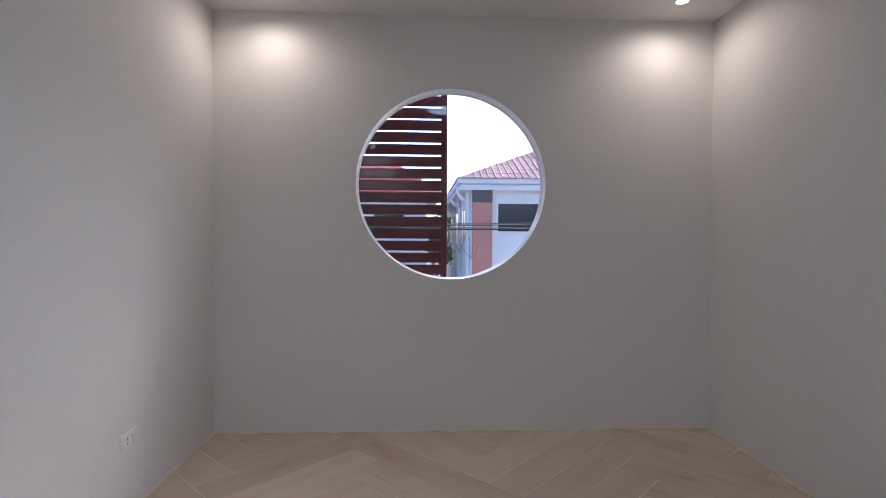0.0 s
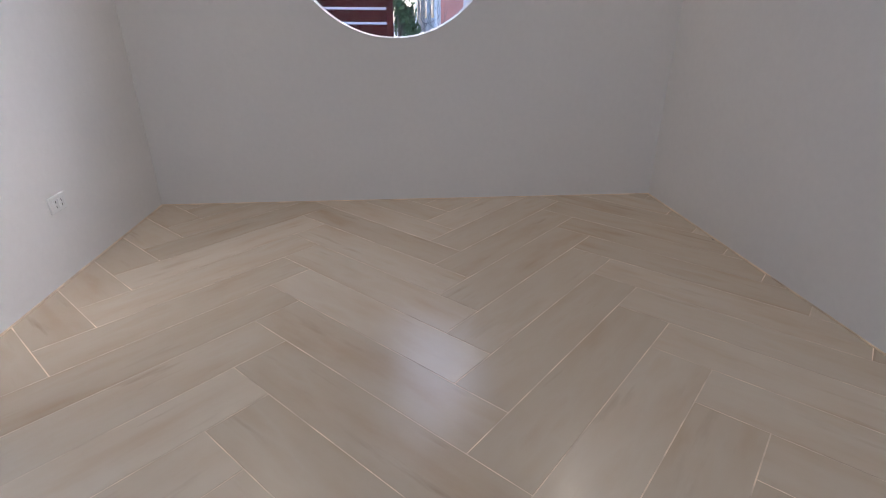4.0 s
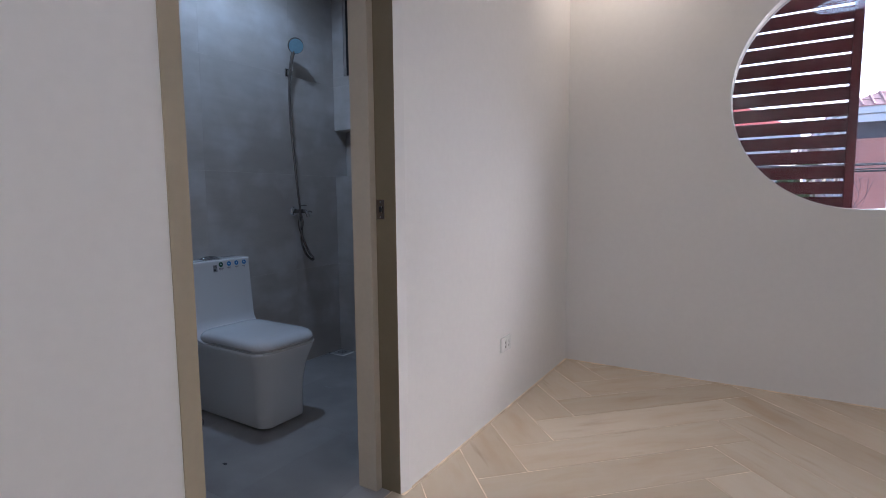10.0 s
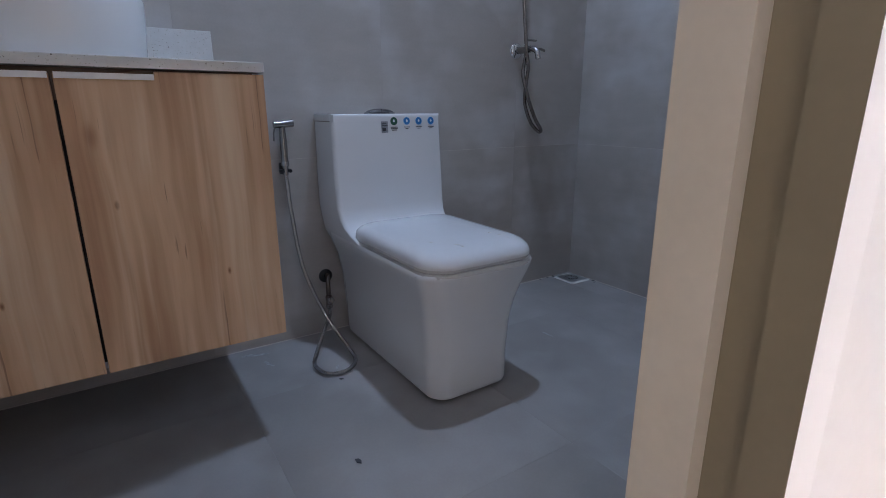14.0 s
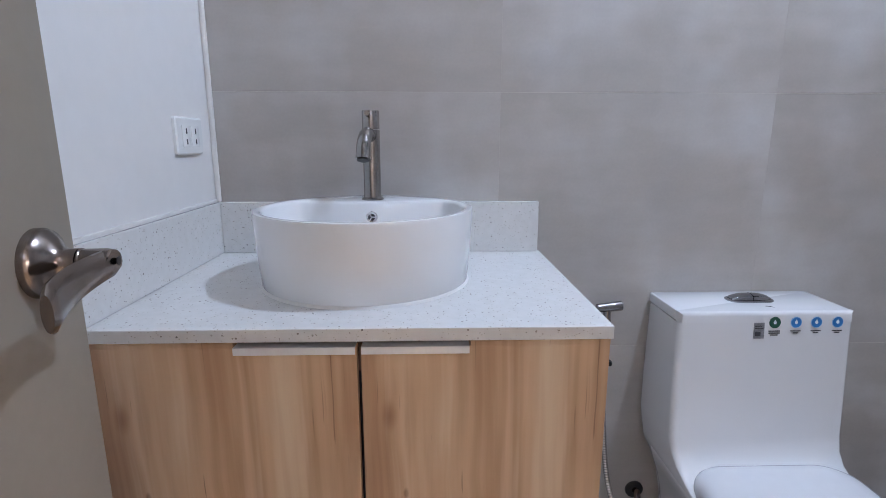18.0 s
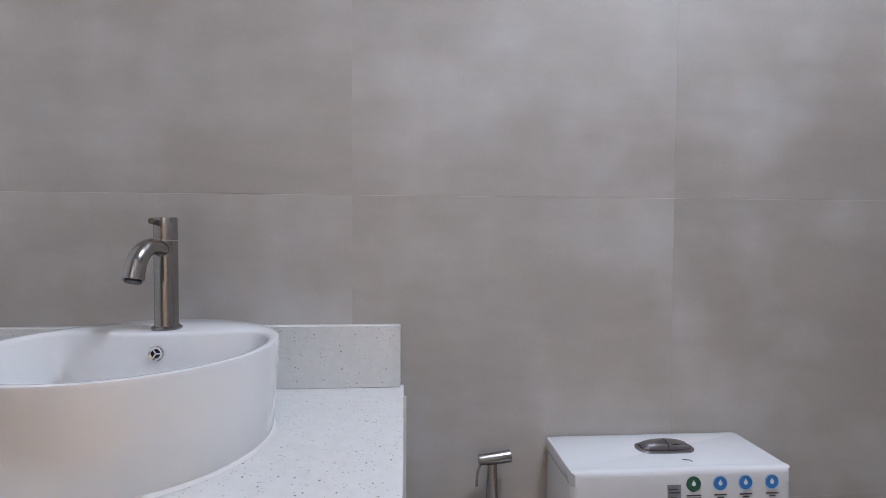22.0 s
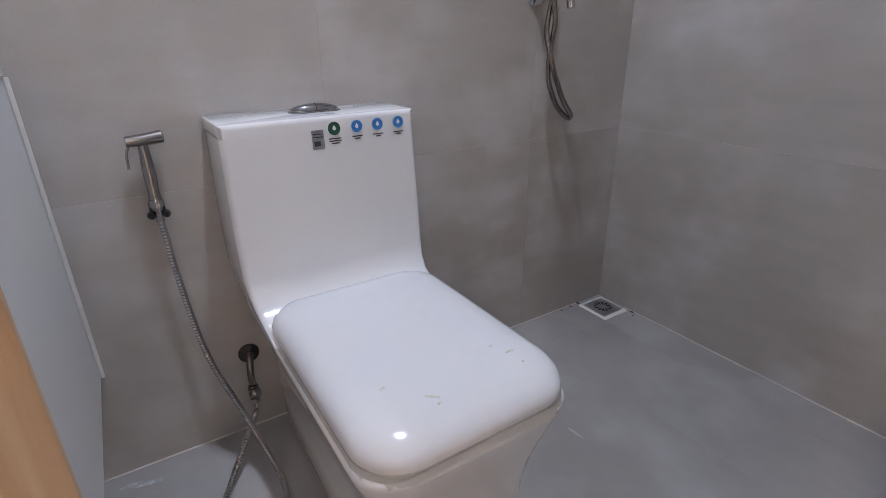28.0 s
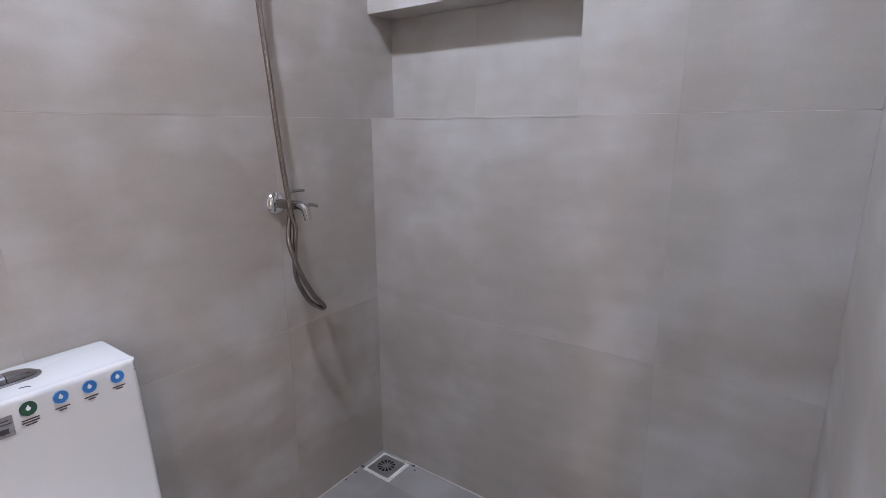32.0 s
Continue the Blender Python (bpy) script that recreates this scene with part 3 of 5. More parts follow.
# north upright, in a darker tone than the rest of the frame
part("jamb", jamb(DN, -1, 0.038, -0.010), DARKBEIGE, door_1, "darker olive frame upright")
part("plaster_edge", prism([(0, DN + 0.046), (-0.11, DN + 0.046), (-0.11, DN + 0.0385), (-0.0097, DN + 0.0385), (-0.0097, DN + 0.001)], -0.02, DH + 0.05), PAINT, door_1, "slanted white plaster edge")
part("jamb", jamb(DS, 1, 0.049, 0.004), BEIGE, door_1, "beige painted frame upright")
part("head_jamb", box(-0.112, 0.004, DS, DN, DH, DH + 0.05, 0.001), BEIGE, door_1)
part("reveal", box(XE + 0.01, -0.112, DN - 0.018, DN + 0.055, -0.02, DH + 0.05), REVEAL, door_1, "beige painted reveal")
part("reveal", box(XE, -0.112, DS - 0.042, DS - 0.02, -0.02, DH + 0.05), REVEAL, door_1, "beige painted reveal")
strike = part("strike_plate", box(-0.108, -0.07, -0.0015, 0.0015, -0.036, 0.036, 0.001), NICKEL, door_1, "brown nickel strike plate", m=pose(0, DN + 0.0125, 1.082))
part("latch_hole", box(-0.094, -0.082, -0.004, -0.0018, -0.011, 0.011, 0.001), BLACK, strike)
part("latch_lip", tube([(-0.082, -0.003, 0.012), (-0.079, -0.004, 0.006), (-0.079, -0.004, -0.006), (-0.082, -0.003, -0.012)], 0.0015, 6), CHROME, strike)
for _z in (0.028, -0.028):
    part("screw", disc_on(pose(-0.088, -0.0015, _z, 90), 0.0035, 0.001, 12), CHROME, strike)
LEAF = pose(-0.09, -2.737, 0, 0, 0, 7.8)         # hinge line; the leaf runs to local -x
leaf = part("door_leaf", box(-0.750, 0, -0.042, 0, 0.012, DH - 0.01, 0.002), LEAFPAINT, door_1, "flat taupe painted door leaf", m=LEAF)


def lever_handle(parent, m):
    """Satin lever with a round rose; local y points away from the leaf, the lever hangs to local +x and down."""
    h = part("handle", lathe([(0, 0), (0.032, 0), (0.032, 0.006), (0.030, 0.010), (0.022, 0.015), (0.0155, 0.020), (0.0128, 0.025), (0.0128, 0.035), (0.0115, 0.0355), (0.0115, 0.04), (0, 0.04)], 40), NICKEL, parent, "satin nickel lever handle", smooth=35, m=m)
    neck = lathe([(0.0128, 0.036), (0.0128, 0.037), (0.012, 0.038), (0.012, 0.058), (0.011, 0.061), (0, 0.062)], 32)
    part("collar", neck, NICKEL, h, smooth=35)
    rings = []
    for k in range(15):
        s = k / 14
        x, y = 0.011 - 0.115 * s, -0.001 - 0.015 * s
        zc = 0.060 - 0.010 * math.sin(math.pi * s)
        hh, tt = 0.013 + 0.007 * s, 0.0075 - 0.001 * s
        if k in (0, 14):
            hh, tt = hh * 0.75, tt * 0.7
        rings.append([(x, y + hh * math.cos(2 * math.pi * i / 14), zc + tt * math.sin(2 * math.pi * i / 14)) for i in range(14)])
    part("lever", loft(rings), NICKEL, h, smooth=50)
    part("keyhole", disc_on(pose(0.0, 0.0, 0.0662), 0.004, 0.001, 16), BLACK, h)


# ---- structure: bathroom ----
wall_bw = structure("wall_bath_west", box(XW - T - 0.14, XW - 0.0009, YS - 0.15, YN, -0.1, HB), GREY_GROUT, "wall clad in large grey-beige cement-look tiles", "wall")
NX1, NZ0, NZ1, NY = -0.832, 1.296, 1.632, YN + 0.118    # niche
WX0, WX1, WZ0, WZ1 = -1.472, -0.87, 2.01, 2.6           # small high window
nb = box(XW - T, XE, YN + 0.0009, YN + 0.3, -0.1, NZ0 - T)
box(NX1 + T, XE - T, YN + 0.0009, YN + 0.3, NZ0 - T, NZ1 + T, bm=nb)
box(XW - T, NX1 + T, NY + T, YN + 0.3, NZ0 - T, NZ1 + T, bm=nb)
box(XW - T, XE - T, YN + 0.0009, YN + 0.3, NZ1 + T, WZ0, bm=nb)
box(XW - T, WX0, YN + T, YN + 0.3, WZ0, WZ1, bm=nb)
box(WX1, XE - T, YN + T, YN + 0.3, WZ0, WZ1, bm=nb)
box(XW - T, XE - T, YN + T, YN + 0.3, WZ1, HB, bm=nb)
wall_bn = structure("wall_bath_north", nb, GREY_GROUT, "tiled shower wall with a recessed shelf niche", "wall")
structure("wall_bath_south", box(XW - T, XE - T, YS - 0.15, YS, -0.1, HB), PAINT, "smooth white painted bathroom wall", "wall")
structure("ceiling_bath", box(XW - T - 0.14, XE - T, YS - 0.15, YN + 0.3, HB, HB + 0.1), CEIL, "flat white painted bathroom ceiling", "ceiling")
wall_be = structure("wall_bath_east", box(XB - 0.0015, XB, DN + 0.056, YN + T, -0.1, HB), GREY_GROUT, "tiled wall beside the bathroom door", "wall")
floor_b = structure("floor_bath", box(XW - T, XB, YS, YN + T, -0.13, -0.0131), FLOOR_GROUT, "grey cement-look bathroom floor tiles", "floor")
structure("threshold", box(XB, -0.052, DS - 0.05, DN + 0.06, -0.13, -0.0125), FLOOR_TILE, "grey tiled door threshold one step lower", "floor")
bath_bead = box(XW + 0.125, XE, YN - 0.003, YN, -0.014, -0.0105)
box(XW, XW + 0.003, YS, YN - 0.12, -0.014, -0.0105, bm=bath_bead)
structure("bath_caulk_trim", bath_bead, GREY_GROUT, "thin pale grout bead at the foot of the tiled walls", "trim")
structure("corner_trim", box(XW, XW + 0.012, YS, YS + 0.012, 1.036, HB, 0.004), CAULK, "white caulked corner strip", "trim")
window_2 = thing("window_2", "small high bathroom window with a black frame", "window", kind="structure")
part("window_frame", box(WX0, WX0 + 0.03, YN + 0.03, YN + 0.08, WZ0, WZ1, 0.002), BLACK, window_2)
part("window_frame", box(WX1 - 0.03, WX1, YN + 0.03, YN + 0.08, WZ0, WZ1, 0.002), BLACK, window_2)
part("window_frame", box(WX0 + 0.03, WX1 - 0.03, YN + 0.03, YN + 0.08, WZ0, WZ0 + 0.03, 0.002), BLACK, window_2)
part("window_frame", box(WX0 + 0.03, WX1 - 0.03, YN + 0.03, YN + 0.08, WZ1 - 0.03, WZ1, 0.002), BLACK, window_2)
part("pane", box(WX0 + 0.03, WX1 - 0.03, YN + 0.05, YN + 0.056, WZ0 + 0.03, WZ1 - 0.03), DARKGLASS, window_2, "dark tinted pane")

lever_handle(leaf, pose(-0.688, 0.0, 1.075) @ Matrix(((-1, 0, 0, 0), (0, 0, 1, 0), (0, 1, 0, 0), (0, 0, 0, 1))))


# ---- ceiling lights ----
def downlight(x, y, z, tint, label):
    d = thing("ceiling_light", label, "ceiling light", pose(x, y, z), group="recessed ceiling lights")
    part("trim_ring", lathe([(0.036, 0.0), (0.036, -0.004), (0.046, -0.004), (0.048, 0.0)], 40), PLASTIC, d, "white trim ring", smooth=40)
    part("diffuser", disc_on(pose(0, 0, -0.0025), 0.036, 0.002, 40), tint, d, "glowing round diffuser")


GLOW_WARM, GLOW_COOL = glow("warm_diffuser", (1, 0.82, 0.6), 6), glow("white_diffuser", (1, 0.97, 0.95), 6)
for _x in (0.40, 3.03):
    downlight(_x, -0.29, H, GLOW_WARM, "small round recessed warm downlight in the bedroom ceiling")
for _x in (0.61, 2.82):
    downlight(_x, -4.32, H, GLOW_WARM, "small round recessed downlight in the bedroom ceiling")
downlight(-1.1, -1.62, HB, GLOW_COOL, "round recessed white downlight in the bathroom ceiling")


def ceiling_lamp(x, y):
    """Flat round surface-mounted lamp."""
    d = thing("ceiling_lamp", "large round flat white lamp in the middle of the bedroom ceiling", "ceiling light", pose(x, y, H))
    part("housing", lathe([(0, 0), (0.236, 0), (0.24, -0.006), (0.24, -0.03), (0.232, -0.036), (0.222, -0.036), (0.222, -0.03), (0, -0.03)], 64), PLASTIC, d, "white round housing", smooth=35)
    part("diffuser", lathe([(0, -0.0305), (0.221, -0.0305), (0.216, -0.038), (0.15, -0.043), (0, -0.045)], 64), GLOW_DAY, d, "cool white glowing diffuser", smooth=40)


GLOW_DAY = glow("cool_diffuser", (0.66, 0.82, 1.0), 1.5)
ceiling_lamp(1.68, -2.16)


# ---- wall sockets ----
def socket(m, label):
    """Plate with two universal outlets; local x along the wall, local y up, local z out of the wall."""
    s = thing("wall_socket", label, "socket", m, group="wall sockets")
    part("plate", loft([rounded(-0.06, 0.06, -0.0385, 0.0385, 0.006, 0), rounded(-0.06, 0.06, -0.0385, 0.0385, 0.006, 0.006), rounded(-0.057, 0.057, -0.0355, 0.0355, 0.006, 0.009)]), PLASTIC, s, smooth=35)
    for cx in (-0.021, 0.021):
        o = part("outlet", loft([rounded(cx - 0.0175, cx + 0.0175, -0.0225, 0.0225, 0.003, 0.008), rounded(cx - 0.0175, cx + 0.0175, -0.0225, 0.0225, 0.003, 0.0105), rounded(cx - 0.0165, cx + 0.0165, -0.0215, 0.0215, 0.003, 0.011)]), PLASTIC, s, smooth=35)
        for cy in (-0.0105, 0.0115):
            part("slot", box(cx - 0.0022, cx + 0.0022, cy - 0.0045, cy + 0.0045, 0.0105, 0.0114), BLACK, o)
            part("slot", disc_on(pose(cx, cy - 0.0045, 0.0105), 0.003, 0.0009, 12), BLACK, o)
    return s


socket(pose(0, -1.003, 0.361, 90, 0, 90), "white double socket low on the bedroom wall")
socket(pose(-1.446, YS, 1.192, 90, 0, 180), "white double socket above the vanity on the painted wall")


# ---- bathroom things ----
def vanity_cabinet():
    c = thing("vanity_cabinet", "wall-hung vanity cabinet with two oak-look doors and white sides", "cabinet", pose(XW, 0, 0))
    y0, y1, z0, z1, xf = YS + 0.004, -2.203, 0.262, 0.889, 0.52
    part("side_panel", box(0.002, xf - 0.004, y1 - 0.016, y1, z0, z1, 0.001), WHITELAM, c, "white laminate side")
    part("side_panel", box(0.002, xf - 0.004, y0, y0 + 0.016, z0, z1, 0.001), WHITELAM, c, "white laminate side")
    part("bottom_panel", box(0.002, xf - 0.006, y0 + 0.016, y1 - 0.016, z0 + 0.002, z0 + 0.018), WHITELAM, c)
    part("back_panel", box(0.002, 0.012, y0 + 0.016, y1 - 0.016, z0 + 0.018, z1), WHITELAM, c)
    part("top_rail", box(0.4, xf - 0.006, y0 + 0.016, y1 - 0.016, z1 - 0.06, z1), BROWN_WOOD, c, "brown inner rail")
    # near-black so that the slit between the doors reads as shade
    part("stile", box(0.44, xf - 0.006, -2.62, -2.555, z0 + 0.018, z1 - 0.06), GAPSHADE, c)
    for a, b, pa, pb in ((YS + 0.001, -2.5885, -2.772, -2.590), (-2.5825, y1 + 0.004, -2.5805, -2.417)):
        top = z1 - 0.012
        leaf = box(-0.004, 0.014, 0, b - a, z0 - 0.002 - top, 0, 0.0015)
        for e0, e1 in ((0.0, pa - a - 0.002), (pb - a + 0.002, b - a)):      # full height beside the pull
            if e1 - e0 > 0.02:
                box(-0.004, 0.0142, e0, e1, -0.002, 0.0085, 0.0008, bm=leaf)
        d = part("door", leaf, OAK, c, "oak-look laminate door", m=pose(xf, a, top))
        p = box(0.0, 0.022, pa - a, pb - a, 0.0005, 0.0025)
        box(0.0195, 0.022, pa - a, pb - a, -0.009, 0.0004, bm=p)
        part("pull", p, ALU, d, "slim aluminium edge pull")
    part("caulk_line", box(0.001, 0.009, y1, y1 + 0.009, z0, z1, 0.003), CAULK, c, "white caulk bead at the tiles")
    return c


def countertop():
    c = thing("countertop", "white speckled quartz countertop with low upstands on the vanity", "countertop", pose(XW, 0, 0))
    part("top", box(0.001, 0.546, YS + 0.001, -2.199, 0.89, 0.911, 0.0015), QUARTZ, c)
    part("upstand", box(0.001, 0.021, YS + 0.014, -2.206, 0.9115, 1.036, 0.0015), QUARTZ, c, "quartz upstand against the tiles")
    part("upstand", box(0.001, 0.545, YS + 0.001, YS + 0.013, 0.9115, 1.036, 0.0015), QUARTZ, c, "quartz upstand against the painted wall")
    part("caulk_line", box(0.021, 0.545, YS, YS + 0.009, 1.0362, 1.044, 0.002), CAULK, c, "white caulk bead")


def basin():
    """Round vessel; the back of the rim widens to a deck for the tap."""
    cx, cy = -1.318, -2.603
    b = thing("basin", "round white ceramic vessel basin on the quartz countertop", "basin", pose(cx, cy, 0.9115))
    n, ro, h = 72, 0.212, 0.145

    def ring(r, z, sx=0.0):
        return [(max(r * math.cos(2 * math.pi * i / n) + sx, -0.3), r * math.sin(2 * math.pi * i / n), z) for i in range(n)]

    def well(r, z, back):
        """Inner outline, cut flat at the back so that a deck is left."""
        out = []
        for i in range(n):
            x, y = r * math.cos(2 * math.pi * i / n), r * math.sin(2 * math.pi * i / n)
            soft = back - 0.05 * (y / r) ** 2
            gap = x - soft
            out.append((soft + 0.5 * (gap + math.sqrt(gap * gap + 0.0016)), y, z))
        return out

    rings = [ring(0.185, 0.0), ring(0.199, 0.001), ring(0.2025, 0.006), ring(0.208, 0.07), ring(ro, h - 0.006), ring(ro - 0.0015, h - 0.001), ring(ro - 0.005, h),
             well(ro - 0.012, h - 0.0004, -0.088), well(ro - 0.0155, h - 0.002, -0.084), well(ro - 0.018, h - 0.007, -0.081), well(0.191, 0.085, -0.075), well(0.174, 0.045, -0.07), well(0.12, 0.024, -0.055), well(0.035, 0.018, -0.03)]
    part("bowl", loft(rings), CERAMIC, b, smooth=45)
    o = part("overflow", lathe([(0.0075, 0), (0.0125, 0), (0.0125, 0.002), (0.0105, 0.0032), (0.0075, 0.002), (0.0075, 0)], 32), CHROME, b, "chrome overflow ring", smooth=45, m=pose(-0.0738, 0.004, 0.112, 0, 86, 0))
    part("overflow_hole", disc_on(pose(0, 0, -0.001), 0.0078, 0.0015, 24), BLACK, o)
    for k in range(3):
        part("spoke", box(0, 0.009, -0.0012, 0.0012, 0.0008, 0.002), CHROME, o, m=pose(0, 0, 0, 0, 0, 90 + 120 * k))
    part("caulk_line", lathe([(0.18, 0), (0.2055, 0), (0.2035, 0.0025), (0.2015, 0.005), (0.18, 0.005), (0.18, 0)], 72), CAULK, b, "white caulk bead round the foot", smooth=60)
    part("drain", disc_on(pose(0, 0, 0.018), 0.03, 0.003, 32, 0.001), CHROME, b)


def tap():
    t = thing("tap", "tall brushed steel basin tap with a curved spout", "tap", pose(-1.432, -2.6, 0.9115 + 0.1455))
    part("body", lathe([(0, 0), (0.024, 0), (0.024, 0.003), (0.0195, 0.006), (0.0185, 0.01), (0.0185, 0.148), (0, 0.148)], 36), STEEL, t, smooth=35)
    part("cap", lathe([(0, 0.1495), (0.0185, 0.1495), (0.0185, 0.186), (0.0175, 0.188), (0, 0.188)], 36), STEEL, t, smooth=35)
    part("lever", tube([(0.01, -0.004, 0.178), (0.043, -0.003, 0.181)], 0.005, 12, 3), STEEL, t, smooth=45)
    s = part("spout", tube([(0.0, 0.0, 0.130), (0.03, -0.002, 0.139), (0.058, -0.004, 0.137), (0.080, -0.006, 0.120), (0.092, -0.007, 0.090)], lambda k: 0.0125 + 0.0025 * k, 22, 8), STEEL, t, smooth=40)
    part("aerator", disc_on(look((0.0928, -0.007, 0.0875), (0.0928 + 0.11, -0.013, -0.19)) @ pose(0, 0, -0.0005), 0.0118, 0.0035, 24), BLACK, s)


def toilet():
    """One-piece skirted toilet. Local x runs out from the wall, local y along it."""
    o = thing("toilet", "white one-piece skirted toilet with a squared lid, standing by the vanity", "toilet", pose(XW + 0.004, -1.697, -0.0095))
    hw = 0.206
    z0 = 0.0095
    # skirted bowl
    levels = [(0.0, 0.680, 0.139, 0.05), (0.012, 0.684, 0.142, 0.055), (0.10, 0.682, 0.144, 0.058), (0.20, 0.688, 0.150, 0.06), (0.27, 0.700, 0.160, 0.06),
              (0.32, 0.714, 0.173, 0.06), (0.355, 0.724, 0.186, 0.06), (0.380, 0.730, 0.193, 0.06), (0.390, 0.731, 0.194, 0.06), (0.395, 0.728, 0.191, 0.06)]
    rings = []
    for z, xf, w, r in levels:
        ring = []
        for x, y, _ in rounded(0.012, xf, -w, w, r, z, 8):
            ring.append((x, y, z + z0))
        rings.append(bowed(ring, 0.45, xf, w, 0.012))
    body = part("bowl", loft(rings), CHINA, o, smooth=50)
    # tank with a swept front that runs into the bowl
    rings = []
    for z, xf, w, xb in ((0.10, 0.30, 0.136, 0.02), (0.22, 0.31, 0.142, 0.016), (0.30, 0.325, 0.156, 0.012), (0.36, 0.34, 0.178, 0.008), (0.395, 0.315, 0.195, 0.006),
                         (0.412, 0.262, 0.198, 0.005), (0.43, 0.222, 0.201, 0.004), (0.455, 0.199, 0.205, 0.003), (0.49, 0.187, 0.209, 0.002), (0.60, 0.178, 0.209, 0.0), (0.772, 0.166, hw, 0.0)):
        rings.append([(x, y, z + z0) for x, y, _ in rounded(xb, xf, -w, w, 0.014, z, 6)])
    tank = part("tank", loft(rings), CHINA, o, smooth=50)
    lid = loft([rounded(0.0, 0.1475, -hw, hw, 0.006, 0.7752 + z0), rounded(0.0, 0.1475, -hw, hw, 0.006, 0.794 + z0),
                rounded(0.001, 0.1475, -hw + 0.001, hw - 0.001, 0.006, 0.7965 + z0), rounded(0.003, 0.1475, -hw + 0.003, hw - 0.003, 0.006, 0.7975 + z0)])
    tank_lid = part("tank_lid", lid, CHINA, o, "ceramic tank lid", smooth=40)
    lip = [(0.148, 0.772), (0.166, 0.772), (0.1648, 0.788), (0.1635, 0.7935), (0.160, 0.7967), (0.155, 0.7975), (0.148, 0.7975)]
    part("tank_front_lip", loft([[(x, -hw + 0.001 + (0.006 if x > 0.16 else 0.0), z + z0) for x, z in lip], [(x, -hw + 0.008, z + z0) for x, z in lip], [(x, hw - 0.008, z + z0) for x, z in lip], [(x, hw - 0.001 - (0.006 if x > 0.16 else 0.0), z + z0) for x, z in lip]]), CHINA, tank, smooth=40)
    plate = [rounded(-0.058, 0.058, -0.026, 0.026, 0.025, 0), rounded(-0.058, 0.058, -0.026, 0.026, 0.025, 0.002), rounded(-0.054, 0.054, -0.022, 0.022, 0.021, 0.004)]
    bz = pose(0.072, 0.012, 0.7977 + z0, 0, 0, 90)
    button = part("flush_button", loft(plate), BUTTON, tank_lid, "chrome flush button", smooth=35, m=bz)
    for s0, s1 in ((-0.98, -0.015), (0.015, 0.98)):
        rings = []
        for k in range(9):
            s = s0 + (s1 - s0) * k / 8
            hgt, wid = 0.0045 + 0.0125 * math.sqrt(1 - s * s), 0.019 * math.sqrt(1 - 0.6 * s * s)
            rings.append([(0.05 * s, wid * math.cos(radians(a)), 0.0035 + (hgt - 0.0035) * math.sin(radians(a)) ** 0.6) for a in range(0, 181, 20)])
        part("button_half", loft(rings), BUTTON, button, smooth=50)
    # seat and lid
    x0, x1, w = 0.215, 0.733, 0.188
    seat = loft([bowed(r, 0.45, x1, w, 0.013) for r in (rounded(x0 + 0.02, x1 - 0.016, -w + 0.016, w - 0.016, 0.06, 0.3945 + z0, 8), rounded(x0 + 0.02, x1 - 0.014, -w + 0.014, w - 0.014, 0.06, 0.3965 + z0, 8),
                 rounded(x0 + 0.02, x1 - 0.014, -w + 0.014, w - 0.014, 0.06, 0.4 + z0, 8))])
    part("seat", seat, SEATPL, o, "thin white seat ring under the lid", smooth=40)
    rings = []
    for inset, front, z in ((0.006, 0.006, 0.3985), (0.001, 0.001, 0.402), (-0.001, -0.002, 0.412), (-0.0005, 0.001, 0.422), (0.002, 0.008, 0.432), (0.010, 0.024, 0.4425), (0.024, 0.052, 0.4500), (0.05, 0.1, 0.4550), (0.09, 0.17, 0.4575), (0.15, 0.24, 0.458)):
        rings.append(bowed(rounded(x0 + inset, x1 - front, -w + inset, w - inset, max(0.074 - inset * 0.4, 0.02), z + z0, 10), 0.45, x1, w, 0.013))
    lid_ob = part("lid", loft(rings), SEATPL, o, "closed squared white lid with faint scuffs", smooth=50)
    for sx, sy, a, ln in ((0.60, -0.105, 20, 0.016), (0.655, -0.052, -35, 0.022), (0.672, -0.05, 10, 0.008), (0.60, 0.10, 15, 0.010), (0.628, 0.117, 0, 0.016), (0.66, 0.12, 30, 0.006)):
        part("scuff", box(-ln / 2, ln / 2, -0.002, 0.002, 0, 0.0006), SCUFF, lid_ob, m=pose(sx, sy, 0.4556 + z0 - 0.06 * max(0, sx - 0.60) ** 1.02, 0, 3 + 90 * max(0, sx - 0.63), a + 90))
    # thin shipping film, loose along the lower edge of the lid
    rnd = random.Random(9)
    rings = []
    for z, out, wild in ((0.414, 0.0006, 0.0), (0.404, 0.0016, 0.0006), (0.396, 0.003, 0.0016), (0.388, 0.004, 0.0035)):
        ring = bowed(rounded(x0 + 0.08, x1 + out, -w - out, w + out, 0.074, z + z0, 14), 0.45, x1, w, 0.013)
        rings.append([(x + rnd.uniform(-wild, wild), y + rnd.uniform(-wild, wild), zz + rnd.uniform(-wild, wild)) for x, y, zz in ring])
    part("film", loft(rings, False), FILM, lid_ob, "loose clear shipping film", smooth=60)
    part("print_mark", box(-0.007, 0.007, -0.0015, 0.0015, 0, 0.0006), INK, tank_lid, m=pose(0.125, 0.027, 0.7976 + z0, 0, 0, 75))
    part("print_mark", box(-0.003, 0.003, -0.0012, 0.0012, 0, 0.0006), INK, tank_lid, m=pose(0.13, 0.034, 0.7976 + z0, 0, 0, 20))
    # stickers on the tank's front

    def sticker(name, bm, mat, y, z, label=""):
        xf = 0.166 + (0.772 + z0 - z) * 0.07 + 0.0006 if z < 0.772 + z0 else 0.1664
